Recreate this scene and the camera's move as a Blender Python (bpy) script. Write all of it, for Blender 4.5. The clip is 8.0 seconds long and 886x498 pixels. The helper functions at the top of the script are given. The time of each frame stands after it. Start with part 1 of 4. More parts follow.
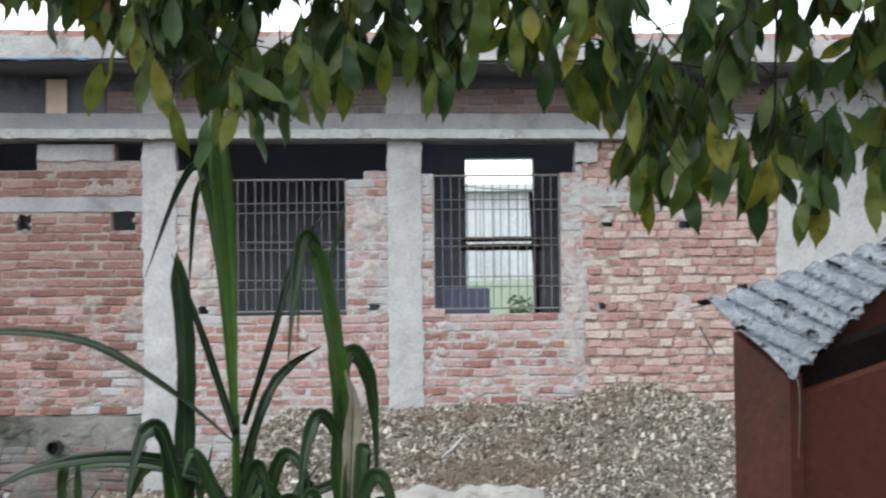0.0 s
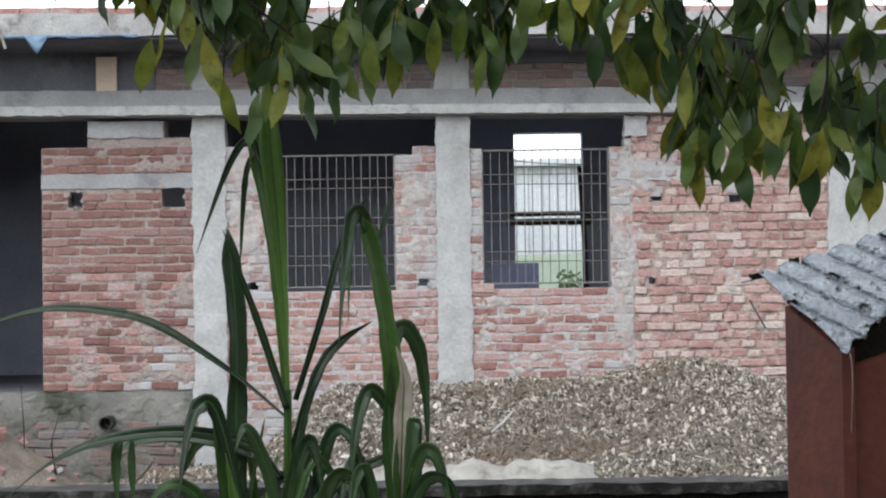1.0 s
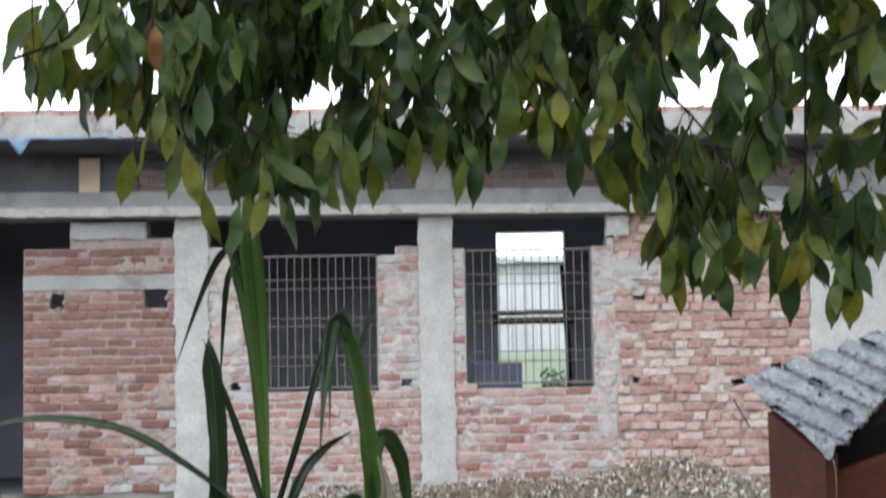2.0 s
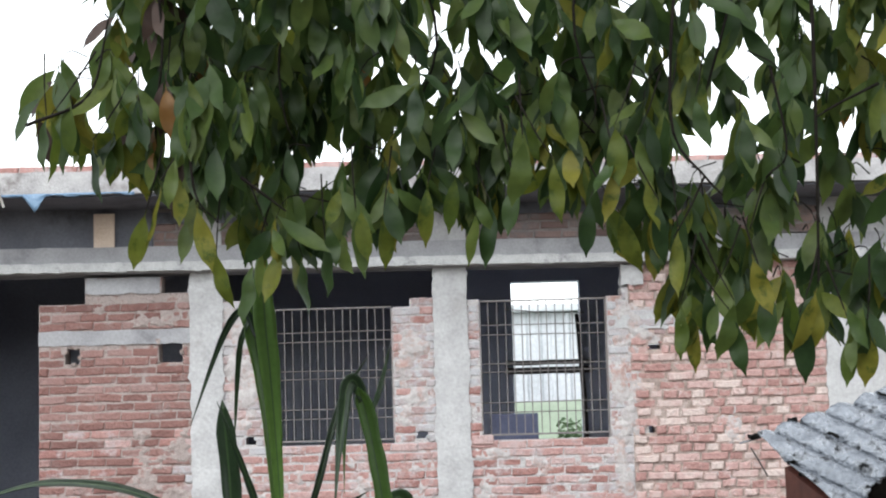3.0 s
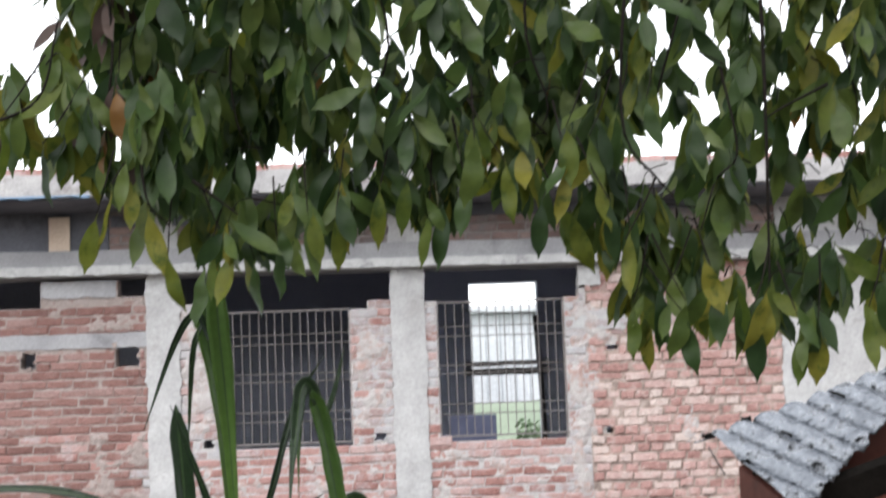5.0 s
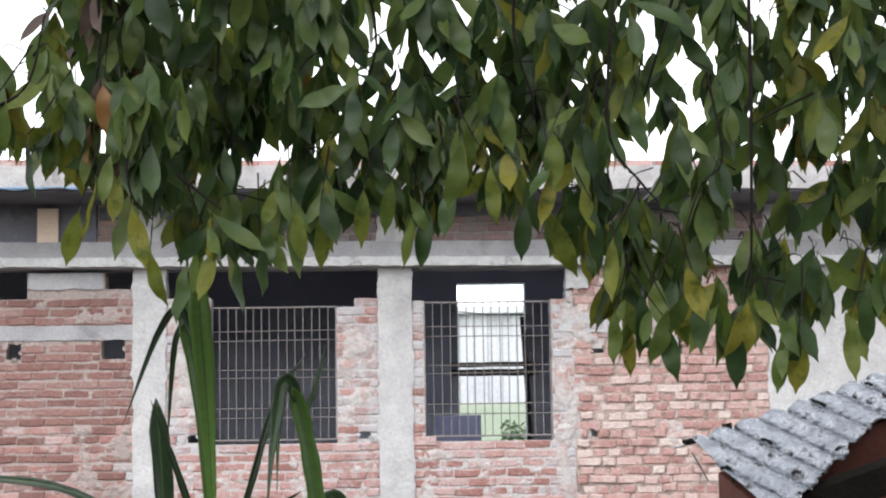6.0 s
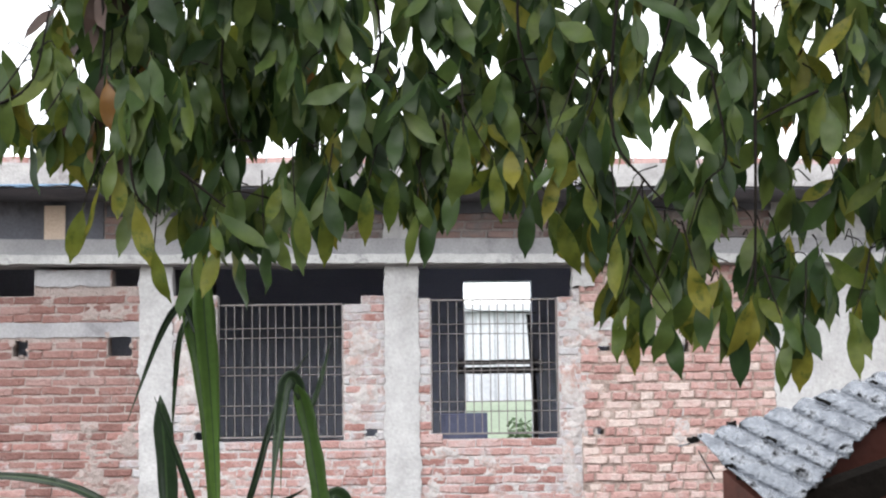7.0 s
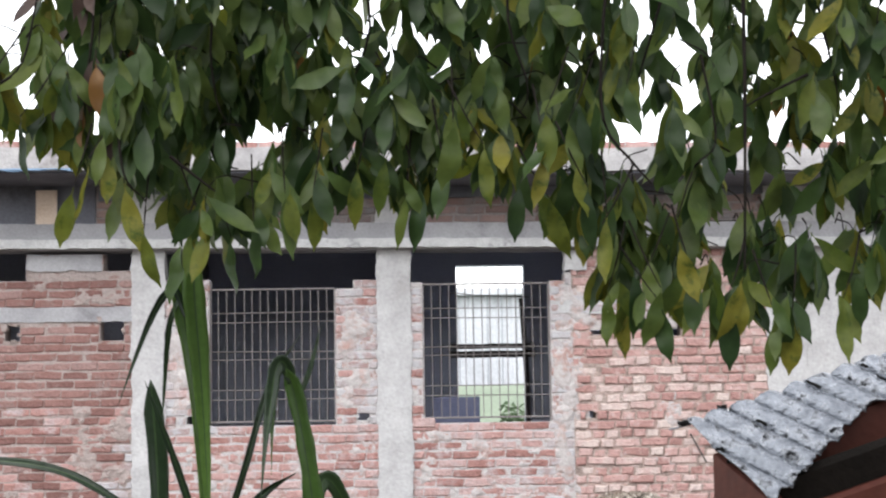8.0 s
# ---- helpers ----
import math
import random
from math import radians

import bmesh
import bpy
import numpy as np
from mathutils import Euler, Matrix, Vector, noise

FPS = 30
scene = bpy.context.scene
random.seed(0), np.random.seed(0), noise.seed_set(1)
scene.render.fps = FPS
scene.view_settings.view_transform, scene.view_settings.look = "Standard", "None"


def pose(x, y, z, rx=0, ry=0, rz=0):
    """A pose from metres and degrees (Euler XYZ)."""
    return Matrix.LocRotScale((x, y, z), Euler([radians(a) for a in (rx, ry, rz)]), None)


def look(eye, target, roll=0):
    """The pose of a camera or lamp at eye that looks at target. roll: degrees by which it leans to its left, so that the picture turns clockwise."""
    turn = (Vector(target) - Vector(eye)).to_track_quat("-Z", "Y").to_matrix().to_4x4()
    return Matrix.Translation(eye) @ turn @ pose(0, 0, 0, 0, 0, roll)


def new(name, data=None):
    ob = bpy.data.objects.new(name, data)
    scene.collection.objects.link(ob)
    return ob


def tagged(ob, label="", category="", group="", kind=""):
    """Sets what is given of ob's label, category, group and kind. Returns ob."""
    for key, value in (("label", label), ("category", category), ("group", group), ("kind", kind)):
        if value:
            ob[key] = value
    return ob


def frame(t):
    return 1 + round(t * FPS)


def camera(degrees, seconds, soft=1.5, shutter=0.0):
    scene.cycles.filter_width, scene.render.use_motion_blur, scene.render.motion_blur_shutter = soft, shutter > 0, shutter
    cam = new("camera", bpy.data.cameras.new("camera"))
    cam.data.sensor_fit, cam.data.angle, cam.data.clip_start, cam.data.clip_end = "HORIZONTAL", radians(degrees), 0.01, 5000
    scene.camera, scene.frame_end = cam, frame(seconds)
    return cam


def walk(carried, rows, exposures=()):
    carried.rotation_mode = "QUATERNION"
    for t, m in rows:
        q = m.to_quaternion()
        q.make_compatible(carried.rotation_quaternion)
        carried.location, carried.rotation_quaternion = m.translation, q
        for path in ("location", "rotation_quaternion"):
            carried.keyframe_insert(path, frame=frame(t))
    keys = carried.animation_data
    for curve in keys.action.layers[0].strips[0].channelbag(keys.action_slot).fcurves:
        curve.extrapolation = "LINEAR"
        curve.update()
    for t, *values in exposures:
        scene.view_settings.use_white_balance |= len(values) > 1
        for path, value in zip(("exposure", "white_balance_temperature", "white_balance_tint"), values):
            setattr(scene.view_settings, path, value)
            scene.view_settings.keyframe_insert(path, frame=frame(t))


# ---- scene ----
# camera: hand-held, turning and rising by a hand's width as it tilts up
cam = camera(30.0, 8.0, 2.1, 0.5)
EYE = (0.0, -14.63, 1.70)
# seconds, drift to the right, rise
DRIFT = [(0, 0.008, 0.0), (0.5, 0.0, 0.0), (1.3, 0.006, 0.0), (1.6, 0.008, 0.008), (2.0, 0.010, 0.030), (2.3, 0.012, 0.045), (3.3, 0.018, 0.060), (5.0, 0.030, 0.060), (6.3, 0.050, 0.060), (8.0, 0.062, 0.060)]
# seconds, turn to the right, tilt upwards, lean
TURNS = [
    (0, 1.597, 2.248, -0.59),
    (0.1, 1.146, 2.099, -0.61),
    (0.2, 0.580, 1.835, -0.62),
    (0.3, 0.190, 1.471, -0.63),
    (0.4, 0.076, 1.376, -0.64),
    (0.5, -0.042, 1.277, -0.66),
    (0.6, -0.061, 1.420, -0.69),
    (0.7, -0.006, 1.440, -0.71),
    (0.8, 0.008, 1.402, -0.74),
    (0.9, 0.003, 1.443, -0.77),
    (1, -0.091, 1.402, -0.79),
    (1.1, -0.025, 1.482, -0.80),
    (1.2, -0.083, 1.736, -0.82),
    (1.3, 0.058, 2.299, -0.84),
    (1.4, 0.336, 2.712, -0.86),
    (1.5, 0.483, 3.126, -0.88),
    (1.6, 0.595, 3.329, -0.91),
    (1.7, 0.438, 3.507, -0.95),
    (1.8, 0.364, 3.878, -0.97),
    (1.9, 0.447, 4.285, -1.01),
    (2, 0.539, 4.735, -1.05),
    (2.2, 0.403, 5.813, -1.23),
    (3.3, 0.058, 6.423, -1.71),
    (3.4, 0.033, 6.287, -1.75),
    (3.5, -0.033, 6.194, -1.80),
    (3.6, -0.020, 5.977, -1.80),
    (3.7, 0.168, 5.872, -1.81),
    (3.8, 0.257, 5.693, -1.81),
    (3.9, 0.192, 5.617, -1.82),
    (4, -0.082, 5.634, -1.82),
    (4.1, -0.131, 5.551, -1.83),
    (4.2, -0.257, 5.437, -1.83),
    (4.3, -0.415, 5.501, -1.83),
    (4.4, -0.435, 5.600, -1.83),
    (4.5, -0.385, 5.704, -1.83),
    (4.6, -0.402, 5.561, -1.89),
    (4.7, -0.384, 5.561, -1.95),
    (4.8, -0.070, 5.570, -2.01),
    (4.9, 1.078, 5.801, -2.08),
    (5, 1.496, 6.416, -2.15),
    (5.1, 1.732, 6.696, -2.03),
    (5.2, 1.798, 6.615, -1.92),
    (6.3, 1.782, 6.402, -0.69),
    (6.4, 1.661, 6.466, -0.73),
    (6.5, 1.443, 6.583, -0.76),
    (6.6, 1.423, 6.624, -0.77),
    (6.7, 1.342, 6.622, -0.77),
    (6.8, 1.477, 6.539, -0.76),
    (6.9, 1.532, 6.339, -0.76),
    (7, 1.568, 6.324, -0.77),
    (7.1, 1.685, 6.255, -0.79),
    (7.2, 1.213, 6.456, -0.83),
    (7.3, 1.407, 6.433, -0.85),
    (7.4, 1.580, 6.215, -0.89),
    (7.5, 1.472, 5.950, -0.91),
    (7.6, 1.643, 5.492, -0.90),
    (7.7, 1.893, 5.452, -0.90),
    (7.8, 1.674, 5.536, -0.89),
    (7.9, 1.966, 5.672, -0.88),
    (8, 1.805, 5.770, -0.88),
]


def eye_at(t):
    ts, xs, zs = zip(*DRIFT)
    return Vector((EYE[0] + float(np.interp(t, ts, xs)), EYE[1], EYE[2] + float(np.interp(t, ts, zs))))


def aim(turn, tilt):
    a, b = radians(turn), radians(tilt)
    return Vector((math.sin(a) * math.cos(b), math.cos(a) * math.cos(b), math.sin(b)))


# seconds, stops, kelvin, tint: the clip starts greener than it ends
EXPOSURES = [(0.0, 0.36, 6280, 4), (1.0, 0.33, 6300, 6), (1.6, 0.35, 6300, 5), (2.2, 0.45, 6320, 6), (3.3, 0.69, 6400, 8), (4.2, 0.67, 6500, 10), (6.3, 0.78, 6500, 10), (7.2, 0.83, 6500, 10), (8.0, 0.71, 6500, 11)]
walk(cam, [(t, look(eye_at(t), eye_at(t) + aim(a, b), c)) for t, a, b, c in TURNS], EXPOSURES)

# ---- light: a bright overcast sky ----
world = bpy.data.worlds.new("overcast_sky")
scene.world = world
world.use_nodes = True
wn = world.node_tree.nodes
wl = world.node_tree.links
wn.clear()
w_out = wn.new("ShaderNodeOutputWorld")
w_bg = wn.new("ShaderNodeBackground")
w_hsv = wn.new("ShaderNodeHueSaturation")
w_sky = wn.new("ShaderNodeTexSky")
w_sky.sky_type = "NISHITA"
w_sky.sun_disc = False
w_sky.sun_elevation = radians(50)
w_sky.sun_rotation = radians(205)
w_sky.air_density, w_sky.dust_density = 1.0, 1.5
w_hsv.inputs["Saturation"].default_value = 0.13
w_hsv.inputs["Value"].default_value = 2.3
w_bg.inputs["Strength"].default_value = 0.15
wl.new(w_sky.outputs["Color"], w_hsv.inputs["Color"])
wl.new(w_hsv.outputs["Color"], w_bg.inputs["Color"])
wl.new(w_bg.outputs["Background"], w_out.inputs["Surface"])

sun_data = bpy.data.lights.new("sun", "SUN")
sun_data.energy, sun_data.angle, sun_data.color = 0.22, radians(60), (1.0, 0.98, 0.96)
sun = new("sun", sun_data)
sun.matrix_world = look((-4, -12, 16), (0, 0, 0))


# ---- materials ----
def material(name, colours, rough=0.8, scale=6.0, detail_scale=60.0, bump=0.3, vary="", stain=None, stain_scale=2.0,
             stain_at=0.55, metal=0.0, translucent=None, stretch=(1, 1, 1), spec=0.4, distance=0.01):
    """Noise-mixed colours, a finer grain and bump; vary: object or island for a random pick per piece; stain: a second colour in patches."""
    m = bpy.data.materials.new(name)
    m.use_nodes = True
    nodes, links = m.node_tree.nodes, m.node_tree.links
    bsdf = nodes["Principled BSDF"]
    geo = nodes.new("ShaderNodeNewGeometry")
    mapping = nodes.new("ShaderNodeMapping")
    mapping.inputs["Scale"].default_value = stretch
    links.new(geo.outputs["Position"], mapping.inputs["Vector"])
    big = nodes.new("ShaderNodeTexNoise")
    big.inputs["Scale"].default_value, big.inputs["Detail"].default_value = scale, 6
    fine = nodes.new("ShaderNodeTexNoise")
    fine.inputs["Scale"].default_value, fine.inputs["Detail"].default_value = detail_scale, 5
    for n in (big, fine):
        links.new(mapping.outputs["Vector"], n.inputs["Vector"])
    ramp = nodes.new("ShaderNodeValToRGB")
    while len(ramp.color_ramp.elements) < len(colours):
        ramp.color_ramp.elements.new(0.5)
    for i, c in enumerate(colours):
        e = ramp.color_ramp.elements[i]
        e.position = 0.25 + 0.5 * i / max(1, len(colours) - 1)
        e.color = (*c, 1)
    if vary:
        info = nodes.new("ShaderNodeObjectInfo") if vary == "object" else geo
        mix = nodes.new("ShaderNodeMath")
        mix.operation = "MULTIPLY_ADD"
        mix.inputs[1].default_value = 0.55
        links.new(info.outputs["Random" if vary == "object" else "Random Per Island"], mix.inputs[0])
        part_noise = nodes.new("ShaderNodeMath")
        part_noise.operation = "MULTIPLY"
        part_noise.inputs[1].default_value = 0.45
        links.new(big.outputs["Fac"], part_noise.inputs[0])
        links.new(part_noise.outputs[0], mix.inputs[2])
        links.new(mix.outputs[0], ramp.inputs["Fac"])
    else:
        links.new(big.outputs["Fac"], ramp.inputs["Fac"])
    colour = ramp.outputs["Color"]
    if stain:
        patch = nodes.new("ShaderNodeTexNoise")
        patch.inputs["Scale"].default_value, patch.inputs["Detail"].default_value = stain_scale, 9
        patch.inputs["Roughness"].default_value = 0.65
        links.new(mapping.outputs["Vector"], patch.inputs["Vector"])
        edge = nodes.new("ShaderNodeMapRange")
        edge.inputs["From Min"].default_value, edge.inputs["From Max"].default_value = stain_at, stain_at + 0.12
        links.new(patch.outputs["Fac"], edge.inputs["Value"])
        over = nodes.new("ShaderNodeMixRGB")
        over.inputs["Color2"].default_value = (*stain, 1)
        links.new(edge.outputs["Result"], over.inputs["Fac"])
        links.new(colour, over.inputs["Color1"])
        colour = over.outputs["Color"]
    grain = nodes.new("ShaderNodeMixRGB")
    grain.blend_type = "OVERLAY"
    grain.inputs["Fac"].default_value = 0.35
    links.new(colour, grain.inputs["Color1"])
    links.new(fine.outputs["Color"], grain.inputs["Color2"])
    desat = nodes.new("ShaderNodeRGBToBW")
    links.new(fine.outputs["Color"], desat.inputs["Color"])
    links.new(desat.outputs["Val"], grain.inputs["Color2"])
    links.new(grain.outputs["Color"], bsdf.inputs["Base Color"])
    bsdf.inputs["Roughness"].default_value = rough
    bsdf.inputs["Metallic"].default_value = metal
    bsdf.inputs["Specular IOR Level"].default_value = spec
    if bump:
        b = nodes.new("ShaderNodeBump")
        b.inputs["Strength"].default_value, b.inputs["Distance"].default_value = bump, distance
        links.new(fine.outputs["Fac"], b.inputs["Height"])
        links.new(b.outputs["Normal"], bsdf.inputs["Normal"])
    if translucent:
        tr = nodes.new("ShaderNodeBsdfTranslucent")
        ms = nodes.new("ShaderNodeMixShader")
        ms.inputs["Fac"].default_value = translucent
        links.new(grain.outputs["Color"], tr.inputs["Color"])
        links.new(bsdf.outputs["BSDF"], ms.inputs[1])
        links.new(tr.outputs["BSDF"], ms.inputs[2])
        links.new(ms.outputs["Shader"], nodes["Material Output"].inputs["Surface"])
    return m


M_BRICK = material("wet_red_brick", [(0.225, 0.110, 0.097), (0.292, 0.156, 0.139), (0.340, 0.205, 0.189), (0.372, 0.268, 0.256)], 0.75, 9, 34, 0.9,
                   vary="object", stain=(0.348, 0.292, 0.290), stain_scale=4.6, stain_at=0.51, distance=0.02)
M_BRICK_WARM = material("pale_red_brick", [(0.280, 0.155, 0.139), (0.355, 0.212, 0.193), (0.405, 0.277, 0.257), (0.465, 0.385, 0.355)], 0.75, 9, 34, 0.9,
                        vary="object", stain=(0.405, 0.318, 0.299), stain_scale=9.0, stain_at=0.53, distance=0.02)
M_BRICK_SMEAR = material("mortar_smeared_brick", [(0.240, 0.145, 0.131), (0.311, 0.262, 0.263), (0.353, 0.341, 0.347)], 0.8, 6, 70, 0.7,
                         vary="object", stain=(0.353, 0.349, 0.362), stain_scale=5.5, stain_at=0.46)
M_BRICK_DARK = material("rain_soaked_brick", [(0.138, 0.066, 0.057), (0.178, 0.088, 0.076), (0.206, 0.108, 0.095), (0.240, 0.150, 0.137)], 0.7, 7, 34, 0.9,
                        vary="object", stain=(0.200, 0.138, 0.128), stain_scale=4.5, stain_at=0.54, distance=0.02)
# damp brick, with the slab's shade in its colour; plinth uses it too
M_BRICK_SHADED_DAMP = material("shaded_damp_brick", [(0.138, 0.092, 0.085), (0.195, 0.128, 0.115), (0.235, 0.168, 0.154)], 0.8, 5, 70, 0.5,
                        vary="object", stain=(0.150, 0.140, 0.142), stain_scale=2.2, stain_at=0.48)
M_MORTAR = material("pale_lime_mortar", [(0.345, 0.325, 0.322), (0.455, 0.440, 0.438)], 0.9, 7, 50, 0.9, stain=(0.300, 0.190, 0.168),
                    stain_scale=7.0, stain_at=0.50, distance=0.02)
# the dark end of this ramp stands in for shade in the open joints
M_MORTAR_DARK = material("joint_shade_mortar", [(0.140, 0.105, 0.090), (0.290, 0.232, 0.206), (0.440, 0.378, 0.350)], 0.9, 14, 60, 0.9, stain=(0.365, 0.265, 0.235),
                         stain_scale=9.0, stain_at=0.49, distance=0.02)
M_MORTAR_WORN = material("worn_brown_mortar", [(0.235, 0.190, 0.175), (0.345, 0.300, 0.285)], 0.9, 8, 50, 0.9, stain=(0.210, 0.118, 0.100), stain_scale=8.0, stain_at=0.53, distance=0.02)
# damp mortar, with the roof slab's shade in its colour
M_MORTAR_SHADED_DAMP = material("shaded_damp_mortar", [(0.160, 0.144, 0.140), (0.250, 0.226, 0.218)], 0.9, 8, 50, 0.8, stain=(0.165, 0.115, 0.104), stain_scale=5.0, stain_at=0.52, distance=0.02)
M_CONCRETE = material("rough_grey_concrete", [(0.315, 0.312, 0.314), (0.365, 0.363, 0.366), (0.410, 0.408, 0.410)], 0.85, 5, 30, 0.45,
                      stain=(0.305, 0.298, 0.296), stain_scale=3.0, stain_at=0.57, distance=0.02)
M_SMEAR = material("wiped_grey_mortar", [(0.305, 0.275, 0.268), (0.365, 0.340, 0.333), (0.425, 0.405, 0.398)], 0.88, 7, 42, 0.7, stain=(0.335, 0.225, 0.202),
                   stain_scale=6.0, stain_at=0.50, distance=0.015)
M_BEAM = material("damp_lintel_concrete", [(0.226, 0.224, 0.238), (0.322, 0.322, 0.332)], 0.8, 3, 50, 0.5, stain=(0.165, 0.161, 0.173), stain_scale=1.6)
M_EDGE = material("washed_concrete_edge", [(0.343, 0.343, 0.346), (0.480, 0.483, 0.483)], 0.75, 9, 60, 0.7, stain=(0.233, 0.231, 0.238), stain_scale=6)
M_SLAB = material("weathered_roof_concrete", [(0.205, 0.198, 0.203), (0.310, 0.304, 0.306), (0.400, 0.394, 0.392)], 0.85, 4, 50, 0.8, stain=(0.165, 0.150, 0.147), stain_scale=3)
# dark and bluish: stands for shade under the slab and inside the rooms
M_SHADE = material("shade_dark_plaster", [(0.072, 0.076, 0.092), (0.126, 0.130, 0.153)], 0.85, 2.5, 40, 0.4, stain=(0.052, 0.052, 0.058), stain_scale=2.0, stain_at=0.55)
M_INSIDE = material("whitewashed_inside_plaster", [(0.64, 0.66, 0.78), (0.74, 0.76, 0.87)], 0.9, 2, 40, 0.3)
# the doorway's bluish dimness, put into a wall colour
M_DEEP = material("shade_blue_plaster", [(0.28, 0.295, 0.36), (0.37, 0.385, 0.46)], 0.9, 2, 40, 0.3)
M_PLINTH = material("mossy_plinth_plaster", [(0.098, 0.095, 0.086), (0.155, 0.149, 0.138), (0.212, 0.203, 0.191)], 0.85, 2.2, 40, 0.7, stain=(0.046, 0.050, 0.036), stain_scale=1.6, stain_at=0.50)
M_IRON = material("rusty_dark_iron", [(0.13, 0.12, 0.12), (0.21, 0.19, 0.185)], 0.6, 20, 120, 0.2, metal=0.3)
M_WOOD = material("dark_wet_wood", [(0.03, 0.025, 0.025), (0.07, 0.06, 0.055)], 0.7, 8, 80, 0.3, stretch=(1, 1, 6))
M_BOARD = material("pale_plywood_board", [(0.47, 0.37, 0.29), (0.58, 0.475, 0.39)], 0.8, 5, 60, 0.2)
M_TARP = material("blue_plastic_sheet", [(0.085, 0.150, 0.235), (0.150, 0.230, 0.330)], 0.4, 9, 60, 0.2)
M_NAVY = material("navy_panel", [(0.038, 0.045, 0.090), (0.075, 0.083, 0.135)], 0.5, 5, 40, 0.1)
M_GROUND = material("trodden_earth", [(0.078, 0.060, 0.045), (0.144, 0.114, 0.090), (0.120, 0.108, 0.072)], 0.9, 1.5, 30, 0.8, stain=(0.048, 0.072, 0.027), stain_scale=0.6)
M_RUBBLE = material("earth_and_brick_rubble", [(0.12, 0.100, 0.083), (0.19, 0.160, 0.132), (0.25, 0.215, 0.185)], 0.9, 6, 45, 1.0, stain=(0.19, 0.115, 0.092), stain_scale=4.0, stain_at=0.60, distance=0.03)
M_GRAVEL = material("wet_gravel_bed", [(0.055, 0.048, 0.042), (0.101, 0.088, 0.076), (0.139, 0.122, 0.105)], 0.7, 14, 70, 1.0, stain=(0.084, 0.063, 0.046), stain_scale=1.1)
M_STONE = material("wet_river_stone", [(0.044, 0.036, 0.028), (0.128, 0.104, 0.082), (0.220, 0.186, 0.150), (0.48, 0.44, 0.385)], 0.35, 9, 60, 0.2, vary="island",
                   stain=(0.125, 0.088, 0.061), stain_scale=0.9, stain_at=0.53)
M_SACK = material("white_woven_sack", [(0.221, 0.208, 0.191), (0.357, 0.340, 0.319)], 0.7, 7, 90, 0.3, stain=(0.170, 0.149, 0.128), stain_scale=6.0)
M_BLACKWALL = material("black_mossy_coping", [(0.004, 0.004, 0.004), (0.012, 0.012, 0.011)], 0.85, 5, 50, 0.7, spec=0.12)
# the pale third colour paints wet highlights on the dark coping
M_COPING = material("worn_glinting_coping", [(0.006, 0.006, 0.006), (0.016, 0.016, 0.015), (0.12, 0.115, 0.11)], 0.45, 16, 60, 0.7, spec=0.3)
M_REDWALL = material("red_oxide_plaster", [(0.081, 0.024, 0.016), (0.112, 0.032, 0.021)], 0.6, 2.2, 35, 0.25, stain=(0.065, 0.021, 0.015), stain_scale=1.4, spec=0.25)
M_SHEET = material("wet_corrugated_sheet", [(0.130, 0.142, 0.165), (0.270, 0.290, 0.322), (0.520, 0.545, 0.580)], 0.2, 26, 70, 0.8, stain=(0.014, 0.014, 0.016),
                   stain_scale=26, stain_at=0.54, spec=0.9, metal=0.65, distance=0.012, stretch=(1, 0.5, 1))
# mould takes the gloss off the sheet
nodes, links = M_SHEET.node_tree.nodes, M_SHEET.node_tree.links
mould = next(n for n in nodes if n.bl_idname == "ShaderNodeMapRange")
for socket, clean, dull in (("Roughness", 0.16, 0.7), ("Specular IOR Level", 0.8, 0.15)):
    fade = nodes.new("ShaderNodeMapRange")
    fade.inputs["To Min"].default_value, fade.inputs["To Max"].default_value = clean, dull
    links.new(mould.outputs["Result"], fade.inputs["Value"])
    links.new(fade.outputs["Result"], nodes["Principled BSDF"].inputs[socket])
M_LEAF = material("glossy_green_leaf", [(0.020, 0.042, 0.013), (0.047, 0.084, 0.021), (0.096, 0.132, 0.029)], 0.42, 12, 60, 0.15, vary="object", translucent=0.46, spec=0.30)
M_LEAF_I = material("glossy_green_leaf_mass", [(0.019, 0.041, 0.013), (0.047, 0.084, 0.022), (0.097, 0.132, 0.030)], 0.42, 12, 60, 0.15, vary="island", translucent=0.48, spec=0.30)
M_LEAF_Y = material("yellowing_leaf", [(0.058, 0.088, 0.014), (0.104, 0.124, 0.018), (0.170, 0.160, 0.024)], 0.5, 14, 60, 0.15, vary="object", translucent=0.42, spec=0.22, stain=(0.044, 0.072, 0.014), stain_scale=22.0, stain_at=0.53)
M_LEAF_YI = material("yellowing_leaf_mass", [(0.058, 0.088, 0.014), (0.104, 0.124, 0.018), (0.170, 0.160, 0.024)], 0.5, 14, 60, 0.15, vary="island", translucent=0.42, spec=0.22, stain=(0.044, 0.072, 0.014), stain_scale=22.0, stain_at=0.53)
M_LEAF_O = material("withered_orange_leaf", [(0.167, 0.070, 0.005), (0.127, 0.061, 0.007)], 0.5, 9, 40, 0.1, translucent=0.35)
M_LEAF_B = material("dead_brown_leaf", [(0.022, 0.012, 0.009), (0.048, 0.026, 0.018)], 0.7, 9, 40, 0.2)
M_BARK = material("dark_wet_bark", [(0.006, 0.005, 0.004), (0.014, 0.011, 0.009)], 0.9, 14, 60, 0.6, spec=0.12)
M_CANE = material("green_cane_blade", [(0.025, 0.061, 0.014), (0.051, 0.112, 0.021), (0.089, 0.171, 0.033)], 0.4, 6, 50, 0.15, vary="object", translucent=0.3, spec=0.3)
